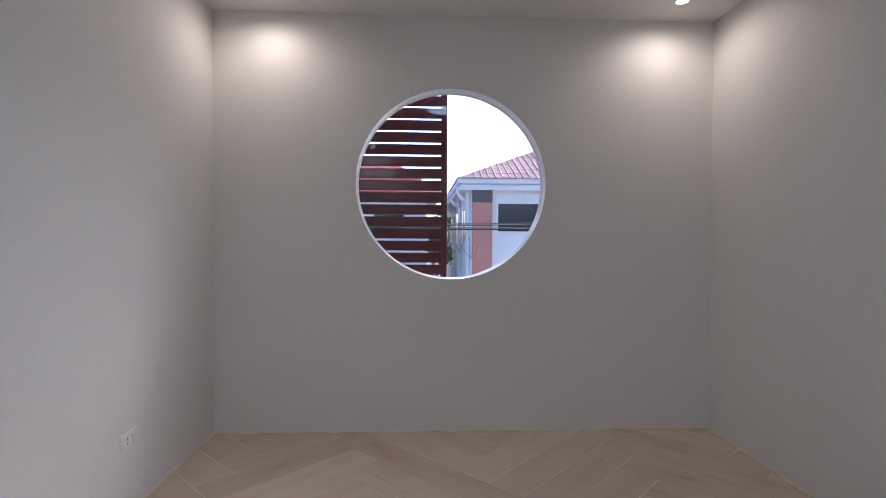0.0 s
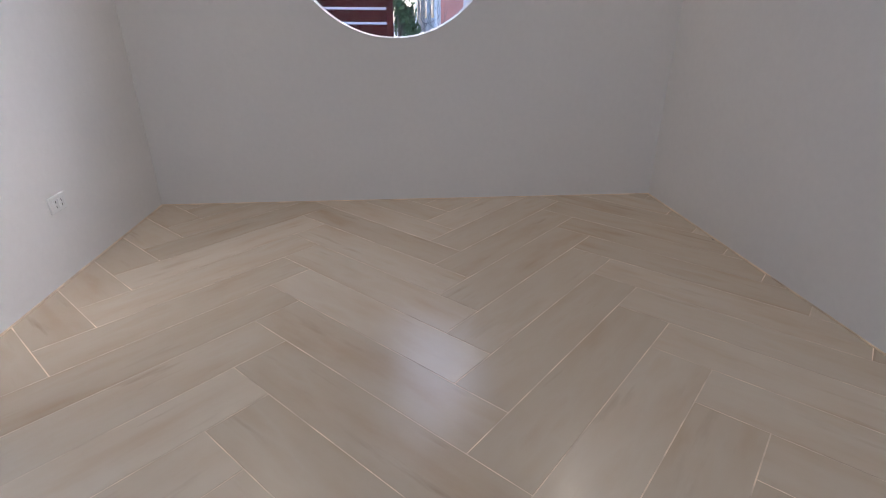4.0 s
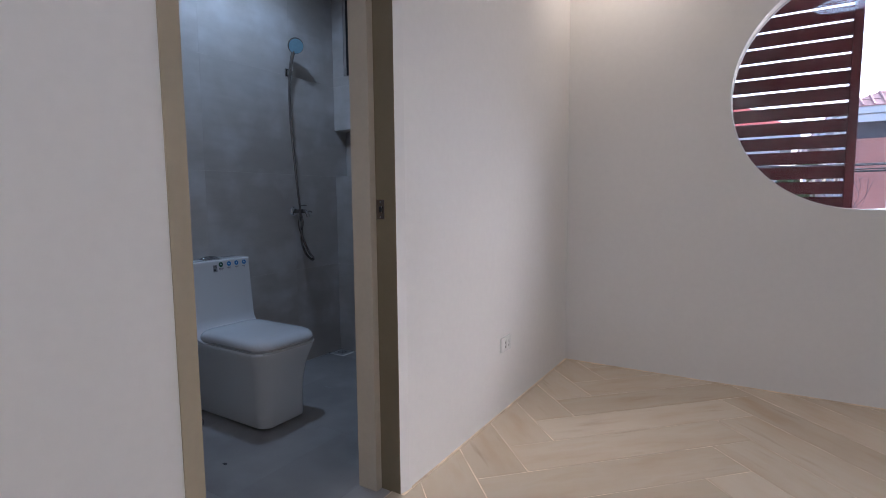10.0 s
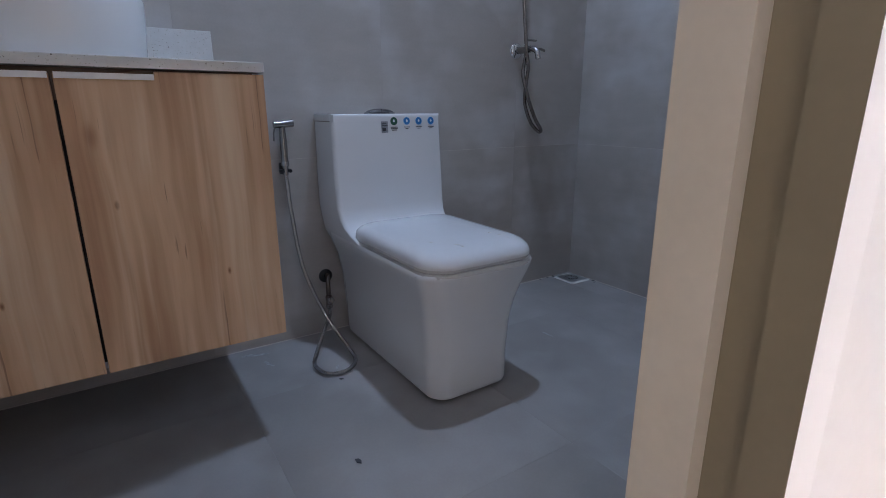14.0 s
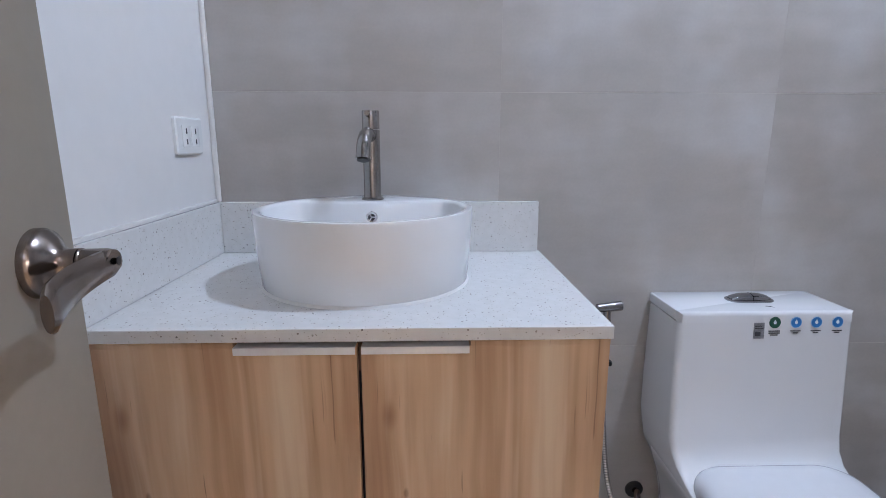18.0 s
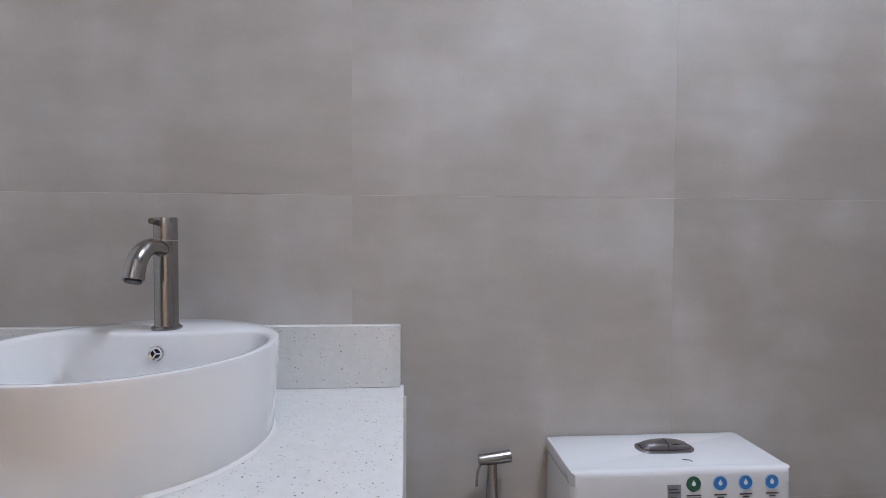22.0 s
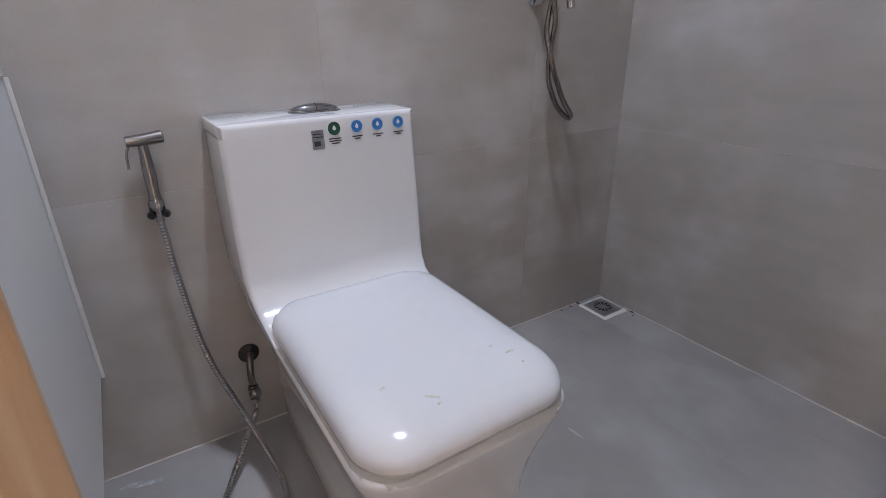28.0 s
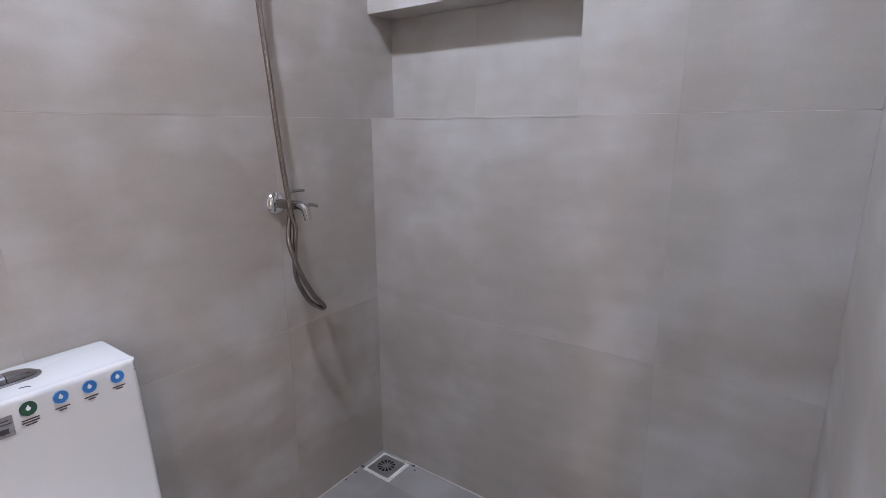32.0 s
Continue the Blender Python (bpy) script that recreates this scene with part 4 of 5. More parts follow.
        return part(name, bm, mat, tank, label, m=pose(xf, y, z, 90, 0, 90) @ pose(0, 0, 0, -4.2))

    grey = sticker("label", box(-0.0125, 0.0125, -0.019, 0.019, 0, 0.0005), FOIL, -0.0185, 0.763, "grey foil label")
    part("label_print", box(-0.009, 0.004, -0.013, -0.003, 0.0006, 0.0009), INK, grey)
    part("label_print", box(-0.010, 0.010, 0.004, 0.006, 0.0006, 0.0009), INK, grey)
    part("label_print", box(-0.010, 0.006, 0.010, 0.012, 0.0006, 0.0009), INK, grey)
    for k, y in enumerate((0.018, 0.068, 0.116, 0.166)):
        s = sticker("round_sticker", disc_on(pose(0, 0, 0), 0.0135, 0.0005, 32), GREEN if k == 0 else BLUE, y, 0.782, "round green sticker" if k == 0 else "round blue sticker")
        part("sticker_ring", lathe([(0.0122, 0.0006), (0.0134, 0.0006), (0.0134, 0.0008), (0.0122, 0.0008), (0.0122, 0.0006)], 32), PALEBLUE if k else GREEN, s)
        part("sticker_drop", lathe([(0, 0.0006), (0.0038, 0.0006), (0.0038, 0.0009), (0, 0.0009)], 12), PAPER, s)
        tip = bmesh.new()
        vs = [tip.verts.new(p) for p in ((-0.0036, 0.001, 0.0007), (0.0036, 0.001, 0.0007), (0, 0.0072, 0.0007))]
        tip.faces.new(vs)
        part("sticker_drop", tip, PAPER, s)
        for r in range(3 if k == 0 else 2):
            ww = (0.0135, 0.0135, 0.0085)[r] if k == 0 else (0.012, 0.006)[r]
            part("print_bar", box(-ww, ww, -0.0215 - 0.0048 * r, -0.019 - 0.0048 * r, 0, 0.0004), INK, s)
    side = part("side_label", box(-0.011, 0.011, -0.016, 0.016, 0, 0.0005), FOIL, tank, "small grey label", m=pose(0.085, -hw - 0.0002, 0.70, 90, 0, 0))
    part("label_print", box(-0.008, 0.008, 0.004, 0.010, 0.0006, 0.0009), PAPER, side)
    return o


def bowed(ring, start, end, half, depth):
    """Draws the front corners of a ring of points back, most at its sides and nothing behind start."""
    out = []
    for x, y, z in ring:
        f = min(max((x - start) / (end - start), 0), 1)
        out.append((x - depth * f * min(abs(y) / half, 1) ** 2, y, z))
    return out


def bidet_spray():
    b = thing("bidet_spray", "brushed steel hand bidet spray on the tiles with a metal hose", "bidet spray", pose(XW, -2.02, 0))
    part("holder", loft([rounded(0.0, 0.012, -0.013, 0.013, 0.003, 0.60), rounded(0.0, 0.014, -0.015, 0.015, 0.003, 0.606), rounded(0.0, 0.014, -0.015, 0.015, 0.003, 0.632), rounded(0.0, 0.012, -0.013, 0.013, 0.003, 0.638)]), BLACK, b, "black plastic holder", smooth=40)
    clip = [(0.028 + 0.0165 * math.cos(radians(a)), 0.0165 * math.sin(radians(a)), 0.612) for a in range(50, 311, 26)]
    part("holder_clip", tube(clip, 0.0062, 12, 3), BLACK, b, "open black plastic clip", smooth=50)
    part("collar", lathe([(0.010, 0.628), (0.0132, 0.629), (0.0136, 0.633), (0.0136, 0.641), (0.0130, 0.645), (0.010, 0.646), (0.010, 0.628)], 28), PALESTEEL, b, "bright steel collar", smooth=40, m=pose(0.028, 0, 0))
    part("body", lathe([(0, 0.598), (0.0085, 0.598), (0.0095, 0.62), (0.0115, 0.636), (0.0118, 0.65), (0.0105, 0.66), (0.0122, 0.69), (0.0118, 0.715), (0.0098, 0.742), (0.0095, 0.758), (0, 0.758)], 28), STEEL, b, smooth=40, m=pose(0.028, 0, 0))
    part("head", tube([(0.032, -0.028, 0.764), (0.030, 0.0, 0.765), (0.026, 0.036, 0.768)], lambda k: 0.0105 + 0.0022 * k, 22, 4), STEEL, b, smooth=40)
    part("nozzle", disc_on(look((0.0258, 0.037, 0.768), (0.024, -0.1, 0.762)) @ pose(0, 0, -0.001), 0.0102, 0.0025, 24), BLACK, b)
    part("trigger", tube([(0.034, -0.024, 0.758), (0.036, -0.031, 0.74), (0.035, -0.033, 0.712)], 0.0026, 8, 5), STEEL, b, smooth=50)
    hose = [(0.028, 0, 0.6), (0.03, 0.003, 0.55), (0.032, 0.006, 0.48), (0.046, 0.028, 0.27), (0.10, 0.078, 0.1), (0.22, 0.11, 0.012), (0.30, 0.102, -0.003), (0.35, 0.05, -0.003), (0.335, -0.01, -0.003), (0.26, -0.024, -0.003), (0.19, 0.008, 0.005), (0.12, 0.065, 0.05), (0.066, 0.106, 0.075), (0.056, 0.112, 0.102)]
    part("hose", tube(hose, 0.0074, 10, 10, ribs=0.0013, pitch=0.0075), PALESTEEL, b, "ribbed metal hose", smooth=None)


def angle_valve():
    v = thing("angle_valve", "dark chrome angle valve on the tiles behind the toilet", "valve", pose(XW, -1.908, 0.135))
    # flange coloured black for the shaded gap between toilet and wall
    part("flange", lathe([(0, 0), (0.026, 0), (0.025, 0.004), (0.016, 0.008), (0, 0.009)], 32), BLACK, v, smooth=40, m=pose(0, 0.012, 0.075, 0, 90))
    part("elbow", tube([(0.006, 0.012, 0.075), (0.026, 0.010, 0.084), (0.046, 0.004, 0.074), (0.054, 0.0, 0.05), (0.055, 0, 0.02)], 0.0085, 16, 6), NICKEL, v, "bent pipe", smooth=45)
    part("knob", lathe([(0, -0.015), (0.008, -0.013), (0.0135, -0.007), (0.015, 0), (0.0135, 0.007), (0.008, 0.013), (0, 0.015)], 24), STEEL, v, "round steel knob", smooth=60, m=pose(0.068, 0, 0, 0, 90))
    part("body", lathe([(0, -0.02), (0.0105, -0.02), (0.0105, -0.008), (0.0125, -0.006), (0.0125, 0.012), (0.0095, 0.016), (0, 0.017)], 20), NICKEL, v, smooth=40, m=pose(0.055, 0, 0))
    part("nut", lathe([(0, -0.034), (0.0115, -0.034), (0.0125, -0.03), (0.0125, -0.022), (0.0115, -0.0205), (0, -0.0205)], 6), STEEL, v, "hexagonal nut", m=pose(0.055, 0, 0))


def shower():
    s = thing("shower", "chrome shower tap with a hand shower on a ribbed metal hose", "shower", pose(XW, -0.992, 0))
    part("flange", lathe([(0, 0), (0.034, 0), (0.033, 0.004), (0.022, 0.012), (0.014, 0.015), (0, 0.015)], 36), CHROME, s, "round chrome wall flange", smooth=40, m=pose(0, 0, 1.05, 0, 90))
    v = part("valve_body", tube([(0.01, 0, 1.05), (0.05, 0.002, 1.05), (0.085, 0.004, 1.051)], 0.0135, 20, 5), STEEL, s, smooth=40)
    part("spout", tube([(0.08, 0.004, 1.051), (0.1, 0.008, 1.05), (0.117, 0.011, 1.038), (0.124, 0.013, 1.010)], lambda k: 0.0125 - 0.0015 * k, 18, 6), PALESTEEL, s, "short curved spout", smooth=40)
    part("spout_handle", tube([(0.105, 0.012, 1.045), (0.11, 0.035, 1.05), (0.112, 0.058, 1.044)], 0.0052, 12, 4), STEEL, v, smooth=45)
    part("shower_handle", tube([(0.06, 0.003, 1.055), (0.06, 0.004, 1.083), (0.063, 0.02, 1.088), (0.068, 0.05, 1.088)], 0.0042, 12, 4), STEEL, v, smooth=45)
    part("outlet", disc_on(pose(0.062, 0.002, 1.015), 0.0095, 0.03, 20), STEEL, v, smooth=40)
    part("bracket", box(0.0, 0.012, -0.014, 0.014, 1.955, 2.005, 0.004), STEEL, s, "steel wall bracket", m=pose(0, -0.022, -0.02))
    part("bracket_clip", lathe([(0.012, -0.014), (0.017, -0.014), (0.0185, 0.014), (0.0135, 0.014), (0.012, -0.014)], 24), STEEL, s, smooth=40, m=pose(0.036, -0.022, 1.955, 0, 14))
    hand = part("hand_shower", tube([(0.03, -0.022, 1.925), (0.038, -0.021, 1.965), (0.052, -0.02, 2.03), (0.072, -0.018, 2.09)], lambda k: 0.0095 + 0.003 * k, 18, 5), STEEL, s, "steel hand shower", smooth=40)
    head = lathe([(0, 0.0), (0.038, 0.0), (0.049, 0.004), (0.051, 0.011), (0.044, 0.021), (0.018, 0.032), (0, 0.034)], 36)
    aim = look((0.098, -0.02, 2.115), (0.5, -0.25, 1.9))
    part("shower_head", head, STEEL, hand, smooth=40, m=aim)
    part("spray_face", disc_on(pose(0, 0, -0.0015), 0.046, 0.0014, 32), SPRAY, hand, "blue-grey spray plate", m=aim)
    hose = [(0.03, -0.022, 1.925), (0.036, -0.034, 1.8), (0.05, -0.042, 1.6), (0.066, -0.038, 1.4), (0.078, -0.03, 1.2), (0.083, -0.016, 1.05), (0.084, -0.003, 0.98), (0.072, -0.001, 0.918), (0.064, 0.004, 0.834), (0.068, 0.037, 0.757), (0.074, 0.077, 0.718), (0.081, 0.087, 0.717), (0.087, 0.078, 0.731), (0.09, 0.042, 0.772), (0.09, 0.002, 0.845), (0.086, -0.017, 0.90), (0.07, -0.019, 0.955), (0.062, -0.002, 1.018)]
    part("hose", tube(hose, 0.0078, 12, 8, ribs=0.0008, pitch=0.006), HOSE, s, "finely ribbed dark metal hose", smooth=60)


def floor_drain():
    d = thing("floor_drain", "square steel floor drain with slotted grate in the shower corner", "drain", pose(-1.492, -0.648, -0.0125))
    part("grout_frame", loft([rounded(-0.066, 0.066, -0.062, 0.062, 0.006, 0), rounded(-0.063, 0.063, -0.059, 0.059, 0.006, 0.004)]), CAULK, d, "rough white grout round the drain")
    part("plate", loft([rounded(-0.052, 0.052, -0.052, 0.052, 0.004, 0.003), rounded(-0.052, 0.052, -0.052, 0.052, 0.004, 0.0055)]), DRAIN, d, smooth=30)
    part("well", disc_on(pose(0, 0, 0.0056), 0.038, 0.0004, 32), BLACK, d)
    ring = part("grate", lathe([(0.034, 0.006), (0.039, 0.006), (0.039, 0.0075), (0.034, 0.0075), (0.034, 0.006)], 36), DRAIN, d)
    part("grate_hub", disc_on(pose(0, 0, 0.006), 0.008, 0.0015, 24), DRAIN, ring)
    for k in range(12):
        part("grate_bar", box(0.007, 0.035, -0.0022, 0.0022, 0.006, 0.0073), DRAIN, ring, m=pose(0, 0, 0, 0, 0, 30 * k))


INK = material("dark_print", (0.05, 0.05, 0.055), 0.5, mottle=(200, 0.1))
PAPER = material("white_print", (0.75, 0.8, 0.85), 0.4, mottle=(100, 0.03))
BLUE = material("blue_sticker", (0.03, 0.19, 0.50), 0.3, mottle=(80, 0.06))
PALEBLUE = material("pale_blue_print", (0.35, 0.55, 0.75), 0.35, mottle=(80, 0.05))
GREEN = material("dark_green_sticker", (0.02, 0.09, 0.055), 0.3, mottle=(80, 0.06))
FOIL = material("grey_foil_label", (0.30, 0.30, 0.32), 0.35, 0.5, mottle=(150, 0.25))
SPRAY = material("blue_grey_spray_plate", (0.20, 0.33, 0.40), 0.35, mottle=(60, 0.08))
FILM = material("clear_film", (0.78, 0.75, 0.68), 0.18, mottle=(60, 0.05), bump=(90, 0.5))
FILM.node_tree.nodes["Principled BSDF"].inputs["Alpha"].default_value = 0.28
SCUFF = material("grey_scuff", (0.56, 0.52, 0.46), 0.6, mottle=(400, 0.3))
vanity_cabinet()
countertop()
basin()
tap()
toilet()
bidet_spray()
angle_valve()
shower()
floor_drain()


# ---- outside the round window ----
EAVESHADE = material("dark_grey_eave_shade", (0.10, 0.09, 0.095), 0.6, mottle=(2, 0.15))
REDROOF = material("dark_red_roof", (0.55, 0.045, 0.05), 0.6, mottle=(1.2, 0.25), fine=(9, 0.15))
STUCCO = material("white_house_paint", (0.86, 0.82, 0.78), 0.7, mottle=(0.6, 0.04), fine=(8, 0.03))
BRICKRED = material("brick_red_cladding", (0.55, 0.24, 0.18), 0.7, mottle=(2, 0.12), fine=(20, 0.1))
ROOFRED = material("red_roof_tile", (0.50, 0.25, 0.22), 0.6, mottle=(1, 0.15), fine=(12, 0.12))
GUTTER = material("pale_grey_fascia", (0.76, 0.74, 0.72), 0.5, mottle=(1, 0.05))
ASPHALT = material("grey_ground", (0.36, 0.355, 0.35), 0.9, mottle=(0.4, 0.15), fine=(14, 0.15))
LEAFMAT = material("green_leaves", (0.07, 0.13, 0.035), 0.55, mottle=(3, 0.35))
BARK = material("brown_bark", (0.12, 0.085, 0.06), 0.85, mottle=(6, 0.25))
structure("ground", box(-600, 600, -600, 800, -3.6, -3.4), ASPHALT, "grey concrete ground below the window", "ground")
structure("wall_lower_storey", box(XW - T - 0.14, W + 0.15, SOUTH - 0.15, 0.15, -3.4, -0.131), PAINT, "plain white painted storey below the rooms", "wall")

screen = thing("slat_screen", "dark red-brown slatted timber screen outside the window", "screen", pose(0, 0.56, 0))
part("post", box(1.545, 1.592, -0.025, 0.025, -3.4, 3.05, 0.002), SLAT, screen)
part("post", box(-0.35, -0.30, -0.025, 0.025, -3.4, 3.05, 0.002), SLAT, screen)
_slat = mesh_of("slat", box(-0.30, 1.545, -0.011, 0.011, -0.039, 0.039, 0.002, 1), SLAT)
for _i in range(38):
    _s = new("slat", _slat)
    _s.parent, _s.matrix_basis = screen, pose(0, 0, -0.529 + 0.0945 * _i)


def house():
    h = thing("house", "white two-storey house across the street with a red tiled hip roof", "house", pose(2.725, 10.0, -3.4))
    L, D, E = 9.0, 14.0, 6.05
    part("wall", box(0.0, L, 0.0, D, 0.0, E), STUCCO, h, "white painted walls")
    part("pilaster", box(0.03, 0.56, -0.08, 0.0, 0.0, E - 0.361), BRICKRED, h, "brick-red clad corner panel")
    # shade of the eaves on the corner panel, put in as a dark band
    part("eave_shade_band", box(0.03, 0.56, -0.083, 0.0, E - 0.36, E - 0.001), EAVESHADE, h, "dark grey band standing in for the shade under the eaves")
    part("canopy", box(-0.3, L, -0.7, 0.0, 3.0, 3.25), GUTTER, h, "pale floor-level canopy")
    part("fascia", box(-0.3, L + 0.3, -0.3, D + 0.3, E, E + 0.10, 0.01), STUCCO, h, "white boxed eaves")
    g = box(-0.38, L + 0.38, -0.38, -0.3, E + 0.10, E + 0.24, 0.02)
    box(-0.38, -0.3, -0.3, D + 0.38, E + 0.10, E + 0.24, 0.02, bm=g)
    box(-0.33, L + 0.33, -0.33, -0.3, E - 0.06, E + 0.08, 0.01, bm=g)
    box(-0.33, -0.3, -0.3, D + 0.33, E - 0.06, E + 0.08, 0.01, bm=g)
    part("gutter", g, GUTTER, h, "pale grey gutter")
    for y in (0.35, 3.2, 6.4):
        part("downpipe", tube([(-0.34, y, E + 0.1), (-0.30, y, E - 0.12), (-0.12, y, E - 0.3), (-0.06, y, E - 0.5), (-0.06, y, 0.1)], 0.05, 8, 4), STUCCO, h, "white downpipe", smooth=40)
    part("gutter_shadow", box(-0.25, L + 0.25, -0.25, D + 0.25, E + 0.1, E + 0.24), GUTTER, h)
    # hip roof in tile courses
    bm = bmesh.new()
    n = 13
    for k in range(n):
        a, b = k / n, (k + 1.25) / n
        i0, i1, z0, z1 = 4.9 * a, 4.9 * min(b, 1), E + 0.24 + 2.2 * a + 0.014, E + 0.24 + 2.2 * min(b, 1)
        lo = [(-0.4 + i0, -0.4 + i0), (L + 0.4 - i0, -0.4 + i0), (L + 0.4 - i0, D + 0.4 - i0), (-0.4 + i0, D + 0.4 - i0)]
        hi = [(-0.4 + i1, -0.4 + i1), (L + 0.4 - i1, -0.4 + i1), (L + 0.4 - i1, D + 0.4 - i1), (-0.4 + i1, D + 0.4 - i1)]
        for i in range(4):
            j = (i + 1) % 4
            bm.faces.new([bm.verts.new(p) for p in ((*lo[i], z0), (*lo[j], z0), (*hi[j], z1), (*hi[i], z1))])
            bm.faces.new([bm.verts.new(p) for p in ((*lo[i], z0 - 0.02), (*lo[j], z0 - 0.02), (*lo[j], z0), (*lo[i], z0))])
    roof = part("roof", bm, ROOFRED, h, "red tiled hip roof")
    # rolls of the tiles on the slope that faces the street
    for i in range(52):
        x = -0.3 + 0.18 * i
        t = min(x + 0.4, L + 0.4 - x, 4.9) / 4.9
        if t > 0.08:
            part("tile_roll", tube([(x, -0.4, E + 0.26), (x, -0.4 + 4.9 * t, E + 0.26 + 2.2 * t)], 0.02, 6, 1), ROOFRED, roof)

    def window(x0, x1, z0, z1, side=False):
        w = part("window", box(x0 - 0.06, x1 + 0.06, -0.05, 0.0, z0 - 0.06, z1 + 0.06), STUCCO, h, "dark sliding window", m=pose(0, 0, 0, 0, 0, -90) if side else None)
        mid = (x0 + x1) / 2
        for a, b in ((x0, mid - 0.015), (mid + 0.015, x1)):
            part("pane", box(a, b, -0.06, -0.045, z0, z1), DARKGLASS, w)
        part("mullion", box(mid - 0.015, mid + 0.015, -0.065, -0.045, z0, z1), BLACK, w)
        part("rail", box(x0, x1, -0.068, -0.06, (z0 + z1) / 2 - 0.012, (z0 + z1) / 2 + 0.012), BLACK, w)

    window(0.72, 2.5, 4.93, 5.66)
    window(3.6, 5.4, 4.93, 5.66)
    for y in (1.2, 4.0, 7.0, 10.0):
        window(-y - 0.9, -y, 4.6, 5.6, side=True)


house()


def neighbour():
    h = thing("far_house", "pale house down the street with a dark red hip roof", "house", pose(-6.0, 14.0, -3.4))
    part("wall", box(0, 7.6, 0.5, 8, 0, 6.3), STUCCO, h, "pale painted walls")
    bm = bmesh.new()
    n = 9
    for k in range(n):
        a, b = k / n, (k + 1.15) / n
        rings = []
        for q, dz in ((a, 0.03), (min(b, 1.0), 0.0)):
            x0, x1, y0, y1, z = -0.5 + 2.6 * q, 8.1 - 2.0 * q, 2.6 * q, 8.5 - 2.8 * q, 6.3 + 1.55 * q + dz
            rings.append([(x0, y0, z), (x1, y0, z), (x1, y1, z), (x0, y1, z)])
        for i in range(4):
            j = (i + 1) % 4
            bm.faces.new([bm.verts.new(p) for p in (rings[0][i], rings[0][j], rings[1][j], rings[1][i])])
    part("roof", bm, REDROOF, h, "dark red tiled hip roof")
    part("fascia", box(-0.45, 8.05, 0.02, 8.4, 6.16, 6.3), GUTTER, h)
    for x in (0.8, 3.3, 5.7):
        w = part("window", box(x, x + 1.15, 0.44, 0.5, 4.95, 5.75), STUCCO, h)
        part("pane", box(x + 0.06, x + 1.09, 0.42, 0.439, 5.01, 5.69), DARKGLASS, w)


neighbour()


# ---- specks of dirt on the floors ----
def chip(x, y, z, size, turn):
    c = tagged(part("dirt_chip", prism([(-size, -size * 0.3), (size * 0.2, -size * 0.5), (size, 0.1 * size), (size * 0.3, size * 0.55), (-size * 0.6, size * 0.4)], 0, size * 0.3), INK, m=pose(x, y, z, 0, 0, turn)), "tiny dark chip of dirt lying on the floor", "dirt", "chips of dirt")
    return c


chip(0.22, -2.092, 0.0006, 0.008, 20)
chip(0.158, -2.144, 0.0006, 0.004, 70)
chip(0.057, -2.097, 0.0006, 0.005, 120)
chip(3.386, -0.86, 0.0006, 0.009, 40)
chip(-0.808, -2.118, -0.0122, 0.011, 10)
chip(-1.20, -2.0, -0.0122, 0.007, 50)


def smear(x, y, length, wide, turn, seed):
    rnd = random.Random(seed)
    edge = []
    for k in range(16):
        a = 2 * math.pi * k / 16
        f = rnd.uniform(0.55, 1.0)
        edge.append((length * f * math.cos(a), wide * f * math.sin(a)))
    return tagged(part("plaster_smear", prism(edge, 0, 0.0006), DUST, m=pose(x, y, -0.0121, 0, 0, turn)), "dried pale plaster smear on the bathroom floor", "dirt", "plaster smears")


DUST = material("dried_plaster", (0.42, 0.42, 0.43), 0.9, mottle=(60, 0.3), fine=(300, 0.2))
smear(-1.43, -2.165, 0.035, 0.008, 20, 1)
smear(-1.52, -2.19, 0.05, 0.012, 75, 2)
smear(-1.28, -1.98, 0.02, 0.006, -30, 3)
smear(-1.08, -1.22, 0.03, 0.007, 10, 4)
for _x, _y, _r in ((-1.567, -0.74, 0.006), (-1.568, -0.70, 0.009), (-1.41, -0.583, 0.008), (-1.39, -0.60, 0.005), (-1.565, -0.79, 0.005)):
    chip(_x, _y, -0.0122, _r, 900 * _r)


